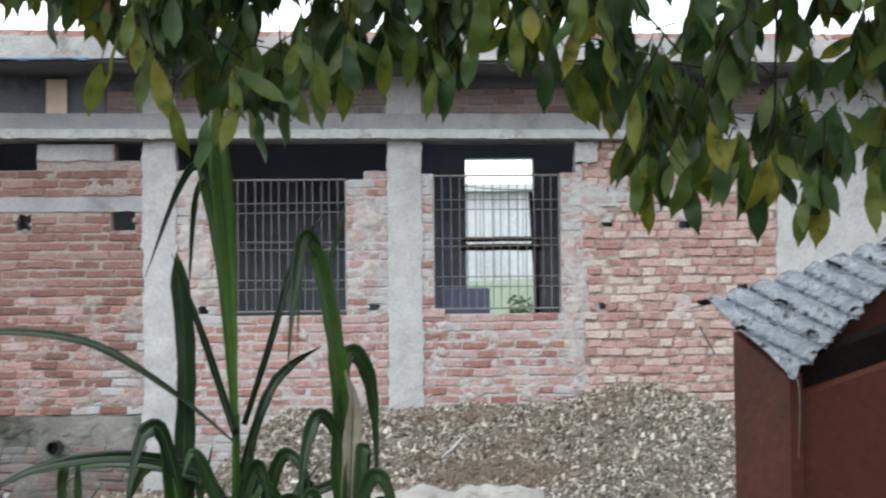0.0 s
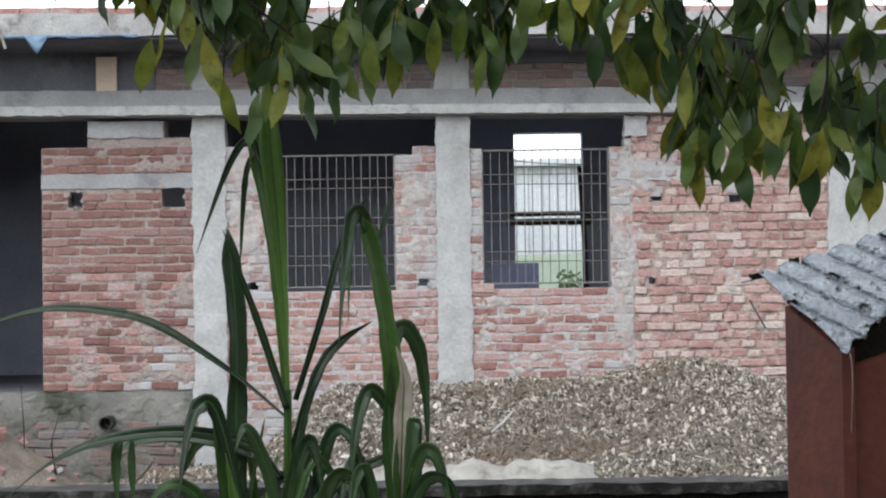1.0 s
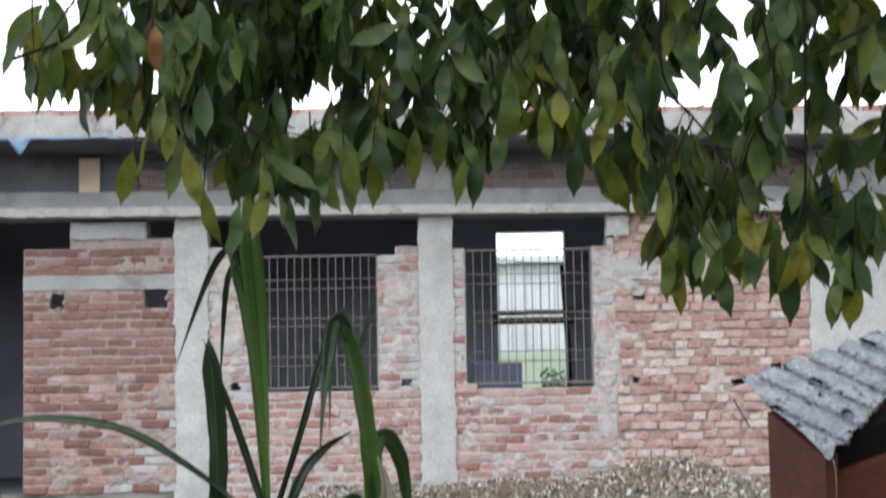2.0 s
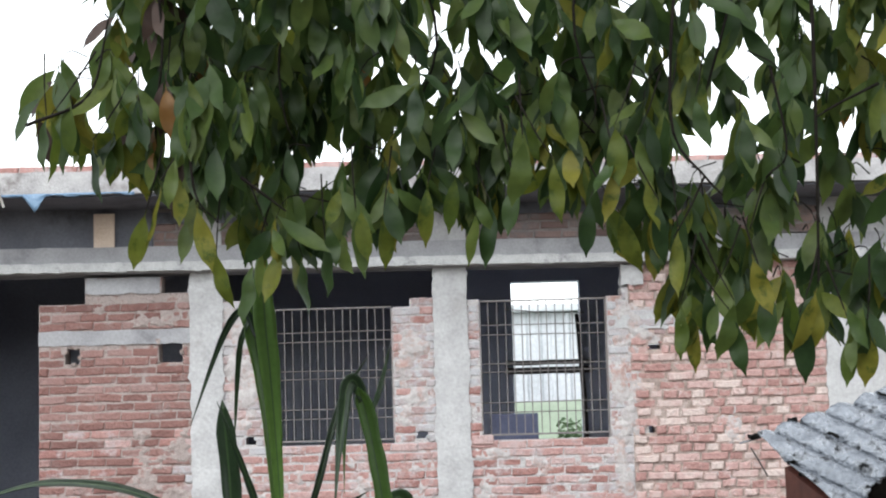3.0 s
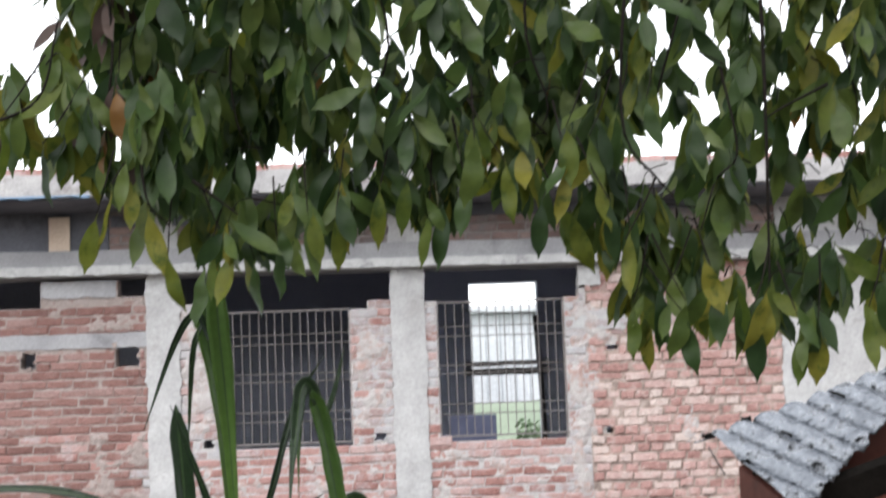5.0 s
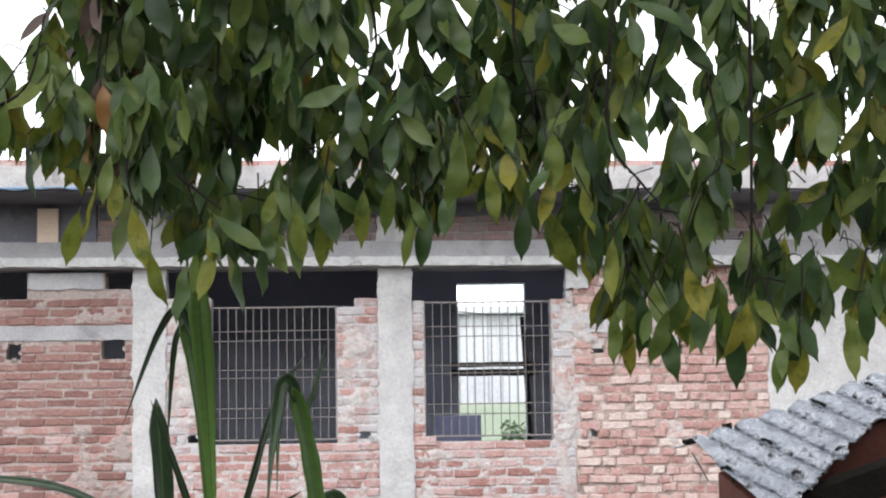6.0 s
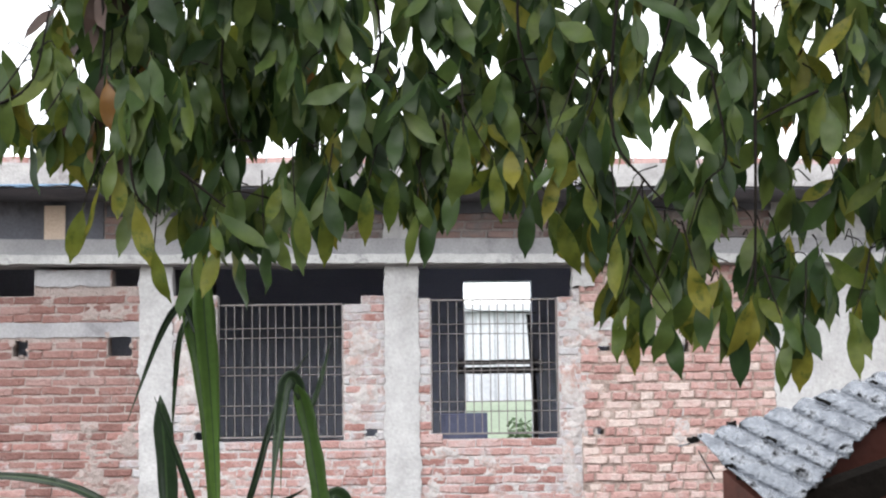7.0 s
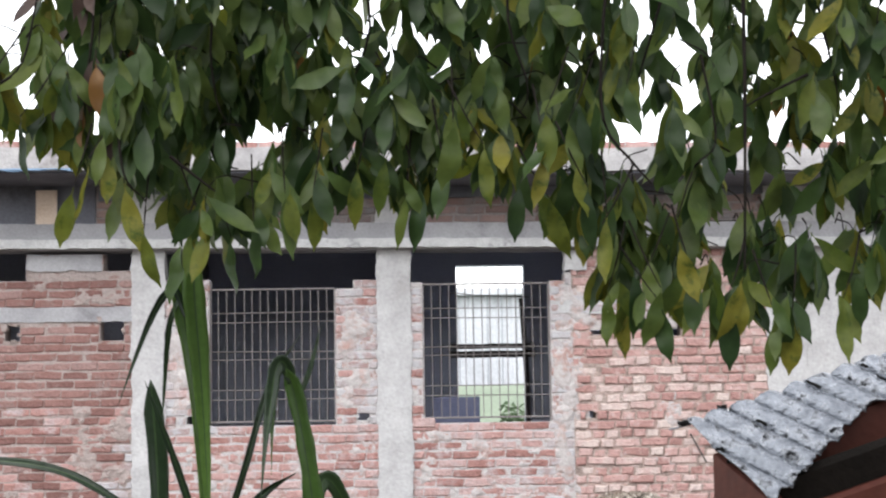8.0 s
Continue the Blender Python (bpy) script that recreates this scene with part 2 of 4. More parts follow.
M_CANE_D = material("dark_cane_blade", [(0.010, 0.024, 0.010), (0.020, 0.044, 0.016), (0.036, 0.070, 0.024)], 0.32, 6, 50, 0.25, vary="object", translucent=0.22, spec=0.35)
M_CANE_W = material("withered_cane_blade", [(0.180, 0.144, 0.096), (0.330, 0.300, 0.252)], 0.7, 9, 50, 0.2)
M_RIB = material("pale_green_midrib", [(0.030, 0.066, 0.018), (0.050, 0.096, 0.028)], 0.4, 5, 50, 0.1, translucent=0.2)
# grass, bush and far sheeting: the haze of distance is mixed into these colours
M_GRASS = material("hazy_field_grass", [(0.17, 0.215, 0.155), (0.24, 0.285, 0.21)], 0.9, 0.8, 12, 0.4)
M_BUSH = material("green_bush_leaf", [(0.085, 0.140, 0.066), (0.150, 0.220, 0.110)], 0.6, 8, 40, 0.1, vary="island", translucent=0.3)
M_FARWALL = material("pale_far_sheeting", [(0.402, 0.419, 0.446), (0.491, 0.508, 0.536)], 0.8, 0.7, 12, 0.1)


# ---- building helpers ----
def finish(bm, name, mat, smooth=False):
    me = bpy.data.meshes.new(name)
    bmesh.ops.recalc_face_normals(bm, faces=bm.faces)
    bm.to_mesh(me)
    bm.free()
    if mat:
        me.materials.append(mat)
    if smooth:
        for p in me.polygons:
            p.use_smooth = True
        me.set_sharp_from_angle(angle=radians(42))
    return me


def part(name, bm, mat, parent=None, label="", smooth=False):
    ob = new(name, finish(bm, name, mat, smooth))
    if parent is not None:
        ob.parent = parent
    if label:
        ob["label"] = label
    return ob


def empty(name, at=(0, 0, 0)):
    ob = new(name)
    ob.empty_display_size = 0.1
    ob.location = at
    return ob


def box(bm, x0, x1, y0, y1, z0, z1, bevel=0.0):
    vs = [bm.verts.new(p) for p in ((x0, y0, z0), (x1, y0, z0), (x1, y1, z0), (x0, y1, z0), (x0, y0, z1), (x1, y0, z1), (x1, y1, z1), (x0, y1, z1))]
    fs = [bm.faces.new([vs[i] for i in q]) for q in ((0, 3, 2, 1), (4, 5, 6, 7), (0, 1, 5, 4), (1, 2, 6, 5), (2, 3, 7, 6), (3, 0, 4, 7))]
    if bevel:
        es = list({e for f in fs for e in f.edges})
        bmesh.ops.bevel(bm, geom=es, offset=bevel, segments=1, affect="EDGES")


def boxed(x0, x1, y0, y1, z0, z1, bevel=0.0):
    bm = bmesh.new()
    box(bm, x0, x1, y0, y1, z0, z1, bevel)
    return bm


def rough_block(x0, x1, y0, y1, z0, z1, step=0.06, amount=0.008, freq=7.0):
    """A block cut into small faces whose surface is uneven, as cast or plastered by hand."""
    bm = boxed(x0, x1, y0, y1, z0, z1)
    for axis, a, b in ((0, x0, x1), (1, y0, y1), (2, z0, z1)):
        n = int((b - a) / step)
        for i in range(1, n):
            co, no = [0, 0, 0], [0, 0, 0]
            co[axis], no[axis] = a + (b - a) * i / n, 1
            bmesh.ops.bisect_plane(bm, geom=bm.verts[:] + bm.edges[:] + bm.faces[:], plane_co=co, plane_no=no)
    for v in bm.verts:
        d = noise.noise_vector(v.co * freq) + 0.6 * noise.noise_vector(v.co * freq * 2.7)
        v.co += d * amount
    return bm


def holed(x0, x1, z0, z1, holes, y0, y1):
    """A wall between y0 and y1 with openings (x0, x1, z0, z1) right through it."""
    xs = sorted({x0, x1, *(min(max(v, x0), x1) for h in holes for v in h[:2])})
    zs = sorted({z0, z1, *(min(max(v, z0), z1) for h in holes for v in h[2:])})
    solid = {}
    for i in range(len(xs) - 1):
        for k in range(len(zs) - 1):
            cx, cz = (xs[i] + xs[i + 1]) / 2, (zs[k] + zs[k + 1]) / 2
            solid[i, k] = not any(a < cx < b and c < cz < d for a, b, c, d in holes)
    bm = bmesh.new()
    made = {}

    def v(x, y, z):
        if (x, y, z) not in made:
            made[x, y, z] = bm.verts.new((x, y, z))
        return made[x, y, z]

    for (i, k), full in solid.items():
        if not full:
            continue
        a, b, c, d = xs[i], xs[i + 1], zs[k], zs[k + 1]
        bm.faces.new([v(a, y0, c), v(b, y0, c), v(b, y0, d), v(a, y0, d)])
        bm.faces.new([v(a, y1, c), v(a, y1, d), v(b, y1, d), v(b, y1, c)])
        for di, dk, p, q in ((-1, 0, (a, c), (a, d)), (1, 0, (b, c), (b, d)), (0, -1, (a, c), (b, c)), (0, 1, (a, d), (b, d))):
            if not solid.get((i + di, k + dk), False):
                bm.faces.new([v(p[0], y0, p[1]), v(q[0], y0, q[1]), v(q[0], y1, q[1]), v(p[0], y1, p[1])])
    return bm


def tube(bm, points, radii, sides=6):
    rings = []
    for i, p in enumerate(points):
        p = Vector(p)
        d = (Vector(points[min(i + 1, len(points) - 1)]) - Vector(points[max(i - 1, 0)])).normalized()
        u = d.orthogonal().normalized() if abs(d.z) < 0.9 else d.cross(Vector((0, 1, 0))).normalized()
        w = d.cross(u)
        r = radii[i] if hasattr(radii, "__len__") else radii
        rings.append([bm.verts.new(p + r * (math.cos(a) * u + math.sin(a) * w)) for a in (2 * math.pi * k / sides for k in range(sides))])
    for a, b in zip(rings, rings[1:]):
        for k in range(sides):
            bm.faces.new([a[k], a[(k + 1) % sides], b[(k + 1) % sides], b[k]])
    bm.faces.new(rings[0][::-1])
    bm.faces.new(rings[-1])


def smooth_line(points, n=24):
    """Points along a soft curve through the given ones."""
    ps = [Vector(p) for p in points]
    ps = [2 * ps[0] - ps[1], *ps, 2 * ps[-1] - ps[-2]]
    out = []
    spans = len(ps) - 3
    for k in range(n + 1):
        s = min(k / n * spans, spans - 1e-6)
        i, t = int(s), s - int(s)
        a, b, c, d = ps[i:i + 4]
        out.append(0.5 * (2 * b + (c - a) * t + (2 * a - 5 * b + 4 * c - d) * t * t + (3 * b - a - 3 * c + d) * t ** 3))
    return out


# ---- ground ----
def make_ground():
    bm = bmesh.new()
    bmesh.ops.create_grid(bm, x_segments=90, y_segments=90, size=1)
    for v in bm.verts:
        v.co.x = math.copysign(abs(v.co.x) ** 4 * 1500, v.co.x)
        v.co.y = math.copysign(abs(v.co.y) ** 4 * 1500, v.co.y) - 4
        if abs(v.co.x) < 30 and abs(v.co.y) < 30:
            v.co.z = 0.03 * noise.noise(v.co * 0.8) - 0.02
    tagged(part("ground", bm, M_GROUND, smooth=True), "wet bare earth with patches of low grass", "ground", kind="structure")


make_ground()

# ---- the half-built brick house ----
FLOOR = 0.84
LINTEL = 3.23
CEIL = 3.83
WIN_L = (-1.55, -0.44, 1.70, 2.99)
WIN_R = (0.335, 1.465, 1.70, 2.99)
COURSE = 0.080
rnd = random.Random(4)


def brick_mesh(length, name, seed):
    """One worn brick, its face towards -y, with chipped and rounded front edges."""
    r = random.Random(seed)
    h, d, c, n = 0.064, 0.045, 0.009, 4
    bm = bmesh.new()
    rings = []
    for i in range(n + 1):
        x = -length / 2 + length * i / n
        up, low = h / 2 + r.uniform(-.006, .003), -h / 2 + r.uniform(-.003, .006)
        end = 0.007 if i in (0, n) else 0.0
        xi = x - math.copysign(end + r.uniform(0, .005), x) if end else x + r.uniform(-.01, .01)
        y = r.uniform(-.003, .003) + end * 0.4
        rings.append([bm.verts.new(p) for p in ((x, d, low), (x, c, low), (xi, y, low + c), (xi, y, up - c), (x, c, up), (x, d, up))])
    for a, b in zip(rings, rings[1:]):
        for k in range(5):
            bm.faces.new([a[k], b[k], b[k + 1], a[k + 1]])
    bm.faces.new(rings[0])
    bm.faces.new(rings[-1][::-1])
    return finish(bm, name, None)


STRETCHERS = [[brick_mesh(0.230, "brick", i) for i in range(7)] for _ in range(5)]
HEADERS = [[brick_mesh(0.110, "brick", 20 + i) for i in range(7)] for _ in range(5)]
for pair in (STRETCHERS, HEADERS):
    for meshes, mat in zip(pair, (M_BRICK, M_BRICK_WARM, M_BRICK_SMEAR, M_BRICK_SHADED_DAMP, M_BRICK_DARK)):
        for me in meshes:
            me.materials.append(mat)


def cut(spans, holes):
    for a, b in holes:
        spans = [s for x, y in spans for s in ((x, min(y, a)), (max(x, b), y)) if s[1] - s[0] > 0.03]
    return spans


def smeared(x, z):
    """Where the masons' mortar was wiped over the bricks: the piers beside columns and windows, and low down by the first column."""
    edge = 0.10 * noise.noise(Vector((x * 3, 0, z * 3)))
    pier = -0.47 < x < -0.05 and z > 1.68 or -1.95 < x < -1.50 + edge and z > 1.6 or 0.2 < x < 0.36 and z > 1.7
    beside = 1.45 < x < 1.66 + edge and z > 1.0 or 1.5 < x < 2.6 and 2.62 + edge < z < 2.75 + edge
    low = x < -2.2 and x > -2.75 + 0.5 * (z - 0.84) + 3 * edge and z < 1.9 or -1.95 < x < -0.7 and z < 0.85 + edge
    return (pier or beside or low) and rnd.random() < 0.80


def lay_bricks(wall, x0, x1, z0, z1, holes, english, y=0.0, warm=0, tall=1.0, gap=0.005):
    """Courses of bricks on the face of a wall; english: every second course shows headers."""
    n = int(round((z1 - z0) / COURSE))
    for k in range(n):
        z = z0 + (k + 0.5) * COURSE
        gaps = [(a - 0.004, b + 0.004) for a, b, c, d in holes if c - 0.02 < z < d + 0.02]
        head = english and k % 2 == 1
        size = 0.122 if head else 0.243
        x = x0 - (size * 0.5 if (k % 2 if not english else head) else 0) - rnd.uniform(0, 0.03)
        while x < x1:
            if warm == 1:
                size = 0.243 if rnd.random() < (0.18 if head else 0.55) else 0.122
            w = size * rnd.uniform(0.93, 1.06)
            for a, b in cut([(max(x, x0) + gap, min(x + w, x1) - gap)], gaps) if min(x + w, x1) - max(x, x0) > 0.05 else []:
                long = b - a > 0.15
                kind = 2 if warm != 3 and smeared((a + b) / 2, z) else warm
                if warm == 4 and z < 1.85 and kind == 4 and rnd.random() < 0.45:
                    kind = 0
                me = rnd.choice((STRETCHERS if long else HEADERS)[kind])
                ob = new("brick", me)
                ob.parent = wall
                wild = 1.9 if warm == 1 else 1.0
                ob.scale = ((b - a) / (0.230 if long else 0.110) * (rnd.uniform(0.90, 1.0) if warm == 1 else 1), 1, tall * rnd.uniform(1 - 0.05 * wild, 1.05))
                ob.location = ((a + b) / 2, y + wild * rnd.uniform(-0.006, 0.007), z + wild * rnd.uniform(-0.005, 0.005))
                ob.rotation_euler = (wild * rnd.uniform(-.02, .02), wild * rnd.uniform(-.012, .012), wild * rnd.uniform(-.015, .015))
            x += w


def wall_panel(name, x0, x1, z0, z1, holes, mat, label, joint=0.012):
    return tagged(part(name, holed(x0, x1, z0, z1, holes, joint, 0.23), mat), label, "wall", kind="structure")


HOLES = [(-3.34, -3.21, 2.47, 2.61), (-2.51, -2.30, 2.465, 2.655), (-1.75, -1.66, 1.72, 1.79), (-0.25, -0.145, 1.735, 1.80),
         (1.82, 1.93, 2.46, 2.60), (1.765, 1.855, 1.725, 1.79), (2.52, 2.63, 2.44, 2.58)]


def ragged_rim(wall, hole, seed, mat):
    """Broken brick and mortar crumbs standing into a putlog hole."""
    r = random.Random(seed)
    x0, x1, z0, z1 = hole
    bm = bmesh.new()
    for k in range(5 if x1 - x0 > 0.12 else 2):
        side = k % 4
        s = r.uniform(0.010, 0.024) * min(1.0, (x1 - x0) / 0.13)
        x = (x0, x1)[side] if side < 2 else r.uniform(x0, x1)
        z = (z0, z1)[side - 2] if side > 1 else r.uniform(z0, z1)
        b = rough_block(x - s, x + s, -0.012, 0.07, z - s * r.uniform(0.5, 0.9), z + s * r.uniform(0.5, 0.9), 0.016, 0.012, 30)
        tmp = bpy.data.meshes.new("crumb")
        b.to_mesh(tmp)
        b.free()
        bm.from_mesh(tmp)
        bpy.data.meshes.remove(tmp)
    part("ragged_rim", bm, mat, wall, smooth=True)


P1 = wall_panel("wall_west", -3.57, -2.22, FLOOR, LINTEL, [*HOLES[:2], (-3.58, -3.16, 3.0, LINTEL), (-2.48, -2.21, 3.08, LINTEL)], M_MORTAR_WORN,
                "red brick wall panel beside the dark doorway, two holes left open", 0.010)
P2 = wall_panel("wall_middle", -1.945, -0.065, -0.05, LINTEL, [*HOLES[2:4], WIN_L, (-1.95, -0.30, 2.99, LINTEL), (-0.45, -0.28, 2.89, LINTEL), (-0.31, -0.06, 2.97, LINTEL)], M_MORTAR,
                "red brick wall with pale mortar round a barred window", 0.008)
P3 = wall_panel("wall_under_window", 0.225, 1.66, -0.05, LINTEL, [WIN_R, (0.22, 1.60, 2.945, LINTEL), (1.59, 1.67, 3.02, LINTEL)], M_MORTAR,
                "red brick wall smeared with grey mortar round a see-through window", 0.008)
P4 = wall_panel("wall_east", 1.66, 3.41, -0.05, LINTEL, [*HOLES[4:]], M_MORTAR_DARK, "bare red brick wall panel with dark open joints", 0.009)
# shade under the slab deepens this wall's colour
tagged(part("wall_upper_west", rough_block(-6.2, -2.555, 0.0, 0.23, 3.47, CEIL + 0.05, 0.12, 0.01), M_SHADE, smooth=True), "dark plastered wall under the roof edge, slab shade put in its colour", "wall", kind="structure")
P5 = wall_panel("wall_upper", -2.55, 3.41, 3.47, CEIL + 0.02, [], M_MORTAR_SHADED_DAMP, "brick band under the roof slab, damp and slab shade in its colours")

# dark strips that carry the slab's shade on the wall, mixed with damp
for name, x0, x1 in (("shade_band_west", -2.53, -0.075), ("shade_band_east", 0.235, 3.40)):
    tagged(part(name, rough_block(x0, x1, -0.018, 0.010, 3.700, CEIL - 0.03, 0.05, 0.014, 6), M_SHADE, smooth=True), "dark damp plaster band with the roof slab's shade put in its colour", "trim", kind="structure")
# plinth under the left panel and along the base
PLINTH = tagged(part("plinth", rough_block(-5.6, -1.96, 0.0, 0.25, -0.05, FLOOR - 0.004, 0.08, 0.012, 5), M_PLINTH, smooth=True), "stained grey plastered plinth of the house, bricks showing low down", "plinth", kind="structure")
tagged(part("plaster_band", rough_block(-3.57, -2.225, -0.006, 0.03, 2.632, 2.762, 0.04, 0.010), M_BEAM, smooth=True), "thin grey concrete band across the bricks", "trim", kind="structure")
tagged(part("plaster_band_east", rough_block(1.47, 2.10, -0.006, 0.03, 2.645, 2.765, 0.03, 0.016, 9), M_CONCRETE, smooth=True), "thin grey concrete band across the bricks", "trim", kind="structure")
tagged(part("lintel_block", rough_block(-3.15, -2.49, -0.004, 0.2, 3.085, 3.225, 0.05, 0.018), M_BEAM, smooth=True), "grey concrete block under the lintel beam", "trim", kind="structure")


def column(name, x0, x1, z1, mat=M_CONCRETE):
    bm = rough_block(x0, x1, -0.024, 0.24, 0.0, z1, 0.04, 0.013)
    for v in bm.verts:
        out = -1 if abs(v.co.x - x0) < 0.016 else 1 if abs(v.co.x - x1) < 0.016 else 0
        if out and v.co.y < 0.02:
            v.co.x += out * (0.008 + 0.04 * max(0.0, noise.noise(Vector((x0 + out, 0, v.co.z * 3.1)))) + 0.03 * max(0.0, noise.noise(Vector((x0 + out, 4, v.co.z * 14)))))
            v.co.y += 0.012
    tagged(part(name, bm, mat, smooth=True), "rough grey concrete column cast between brick panels", "column", group="columns of the house", kind="structure")


column("column_1", -2.215, -1.950, CEIL + 0.03)
column("column_2", -0.060, 0.220, CEIL + 0.03)
column("column_3", 3.415, 3.735, CEIL + 0.03)

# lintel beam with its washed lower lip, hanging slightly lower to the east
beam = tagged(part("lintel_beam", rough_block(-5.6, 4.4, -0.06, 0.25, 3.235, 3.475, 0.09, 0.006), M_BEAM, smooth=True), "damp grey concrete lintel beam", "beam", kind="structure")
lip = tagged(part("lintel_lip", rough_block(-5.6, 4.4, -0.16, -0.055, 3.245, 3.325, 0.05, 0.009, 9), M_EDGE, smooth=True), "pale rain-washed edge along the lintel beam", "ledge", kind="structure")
for ob in (beam, lip):
    ob.rotation_euler.y = radians(0.45)
# roof slab, its overhang and the bricks on its edge
slab = tagged(part("roof_slab", rough_block(-6.2, 5.4, -0.85, 4.3, CEIL, CEIL + 0.19, 0.12, 0.014, 5), M_SLAB, smooth=True), "weathered concrete roof slab with a crumbling edge", "roof", kind="structure")
slab.rotation_euler.y = radians(0.6)
# dark skin under the slab, with the overhang's shade in its colour
ceiling = tagged(part("ceiling", boxed(-6.0, 5.2, -0.80, 3.98, CEIL - 0.022, CEIL - 0.004), M_SHADE), "dark underside of the roof slab, its shade put in the colour", "ceiling", kind="structure")
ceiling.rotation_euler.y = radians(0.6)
parapet = tagged(part("parapet", holed(-6.1, 5.3, CEIL + 0.15, CEIL + 0.262, [], -0.70, -0.5), M_MORTAR), "low course of red bricks along the roof edge", "parapet", kind="structure")
tagged(part("wall_far_east", rough_block(3.74, 6.2, 0.0, 0.24, 0.0, CEIL, 0.3, 0.012), M_CONCRETE, smooth=True), "grey plastered end wall of the house", "wall", kind="structure")
tagged(part("wall_far_west", holed(-6.2, -4.75, 0.84, CEIL, [], 0.02, 0.24), M_SHADE), "dark plastered wall past the doorway", "wall", kind="structure")

# inside of the house; floor and west room have shade put into dark colours
tagged(part("floor", rough_block(-6.2, 6.0, 0.24, 4.2, 0.6, FLOOR, 0.5, 0.008), M_SHADE), "bare grey concrete floor", "floor", kind="structure")
tagged(part("wall_back", holed(-6.2, 6.2, 0.0, CEIL, [(0.79, 1.56, 0.9, 3.455)], 4.0, 4.25), M_INSIDE), "dark unplastered back wall with a tall opening", "wall", kind="structure")
# added before the back wall; the doorway's shade is in its colour
tagged(part("wall_back_west", boxed(-6.0, -2.18, 3.2, 3.4, FLOOR, CEIL), M_DEEP), "extra wall deep inside the doorway, shade put in its blue-grey colour", "wall", kind="structure")
tagged(part("wall_inner", boxed(-0.02, 0.14, 0.25, 4.0, FLOOR, CEIL), M_INSIDE), "dark dividing wall inside the house", "wall", kind="structure")
tagged(part("wall_inner_west", boxed(-2.17, -2.0, 0.25, 4.0, FLOOR, CEIL), M_SHADE), "dark dividing wall inside the house", "wall", kind="structure")
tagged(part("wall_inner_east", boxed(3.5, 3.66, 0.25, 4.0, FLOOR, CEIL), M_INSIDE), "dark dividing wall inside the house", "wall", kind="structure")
tagged(part("wall_end_west", boxed(-6.2, -6.0, 0.25, 4.0, FLOOR, CEIL), M_SHADE), "dark end wall inside the house", "wall", kind="structure")


# ---- window grilles ----
def grille(x0, x1, z0, z1, label):
    root = tagged(empty("window_grille", ((x0 + x1) / 2, 0.07, z0)), label, "window grille", group="window grilles")
    w, h = x1 - x0, z1 - z0

    def bar(name, a, b, r, sides=6):
        bm = bmesh.new()
        tube(bm, [a, b], r, sides)
        part(name, bm, M_IRON, root)

    for z in (0.0, h):
        part("frame_rail", boxed(-w / 2, w / 2, -0.011, 0.011, z - 0.008, z + 0.008, 0.003), M_IRON, root)
    for s in (-1, 1):
        part("frame_stile", boxed(s * w / 2 - 0.008, s * w / 2 + 0.008, -0.012, 0.012, 0.009, h - 0.009, 0.003), M_IRON, root)
    n = 15
    for i in range(1, n):
        x = -w / 2 + w * i / n + rnd.uniform(-0.004, 0.004)
        bar("bar", (x, -0.004, 0), (x + rnd.uniform(-.004, .004), -0.004, h), 0.0046)
    for z in (0.194, 0.279, 0.546, 0.619, 0.874, 0.959):
        bar("cross_bar", (-w / 2, 0.006, z * h / 1.17), (w / 2, 0.006, z * h / 1.17 + rnd.uniform(-.008, .008)), 0.005)
    return root


grille(-1.545, -0.445, 1.735, 2.905, "rusty iron window grille set in a brick opening, dark room behind")
grille(0.34, 1.46, 1.745, 2.93, "rusty iron window grille with daylight seen through it")


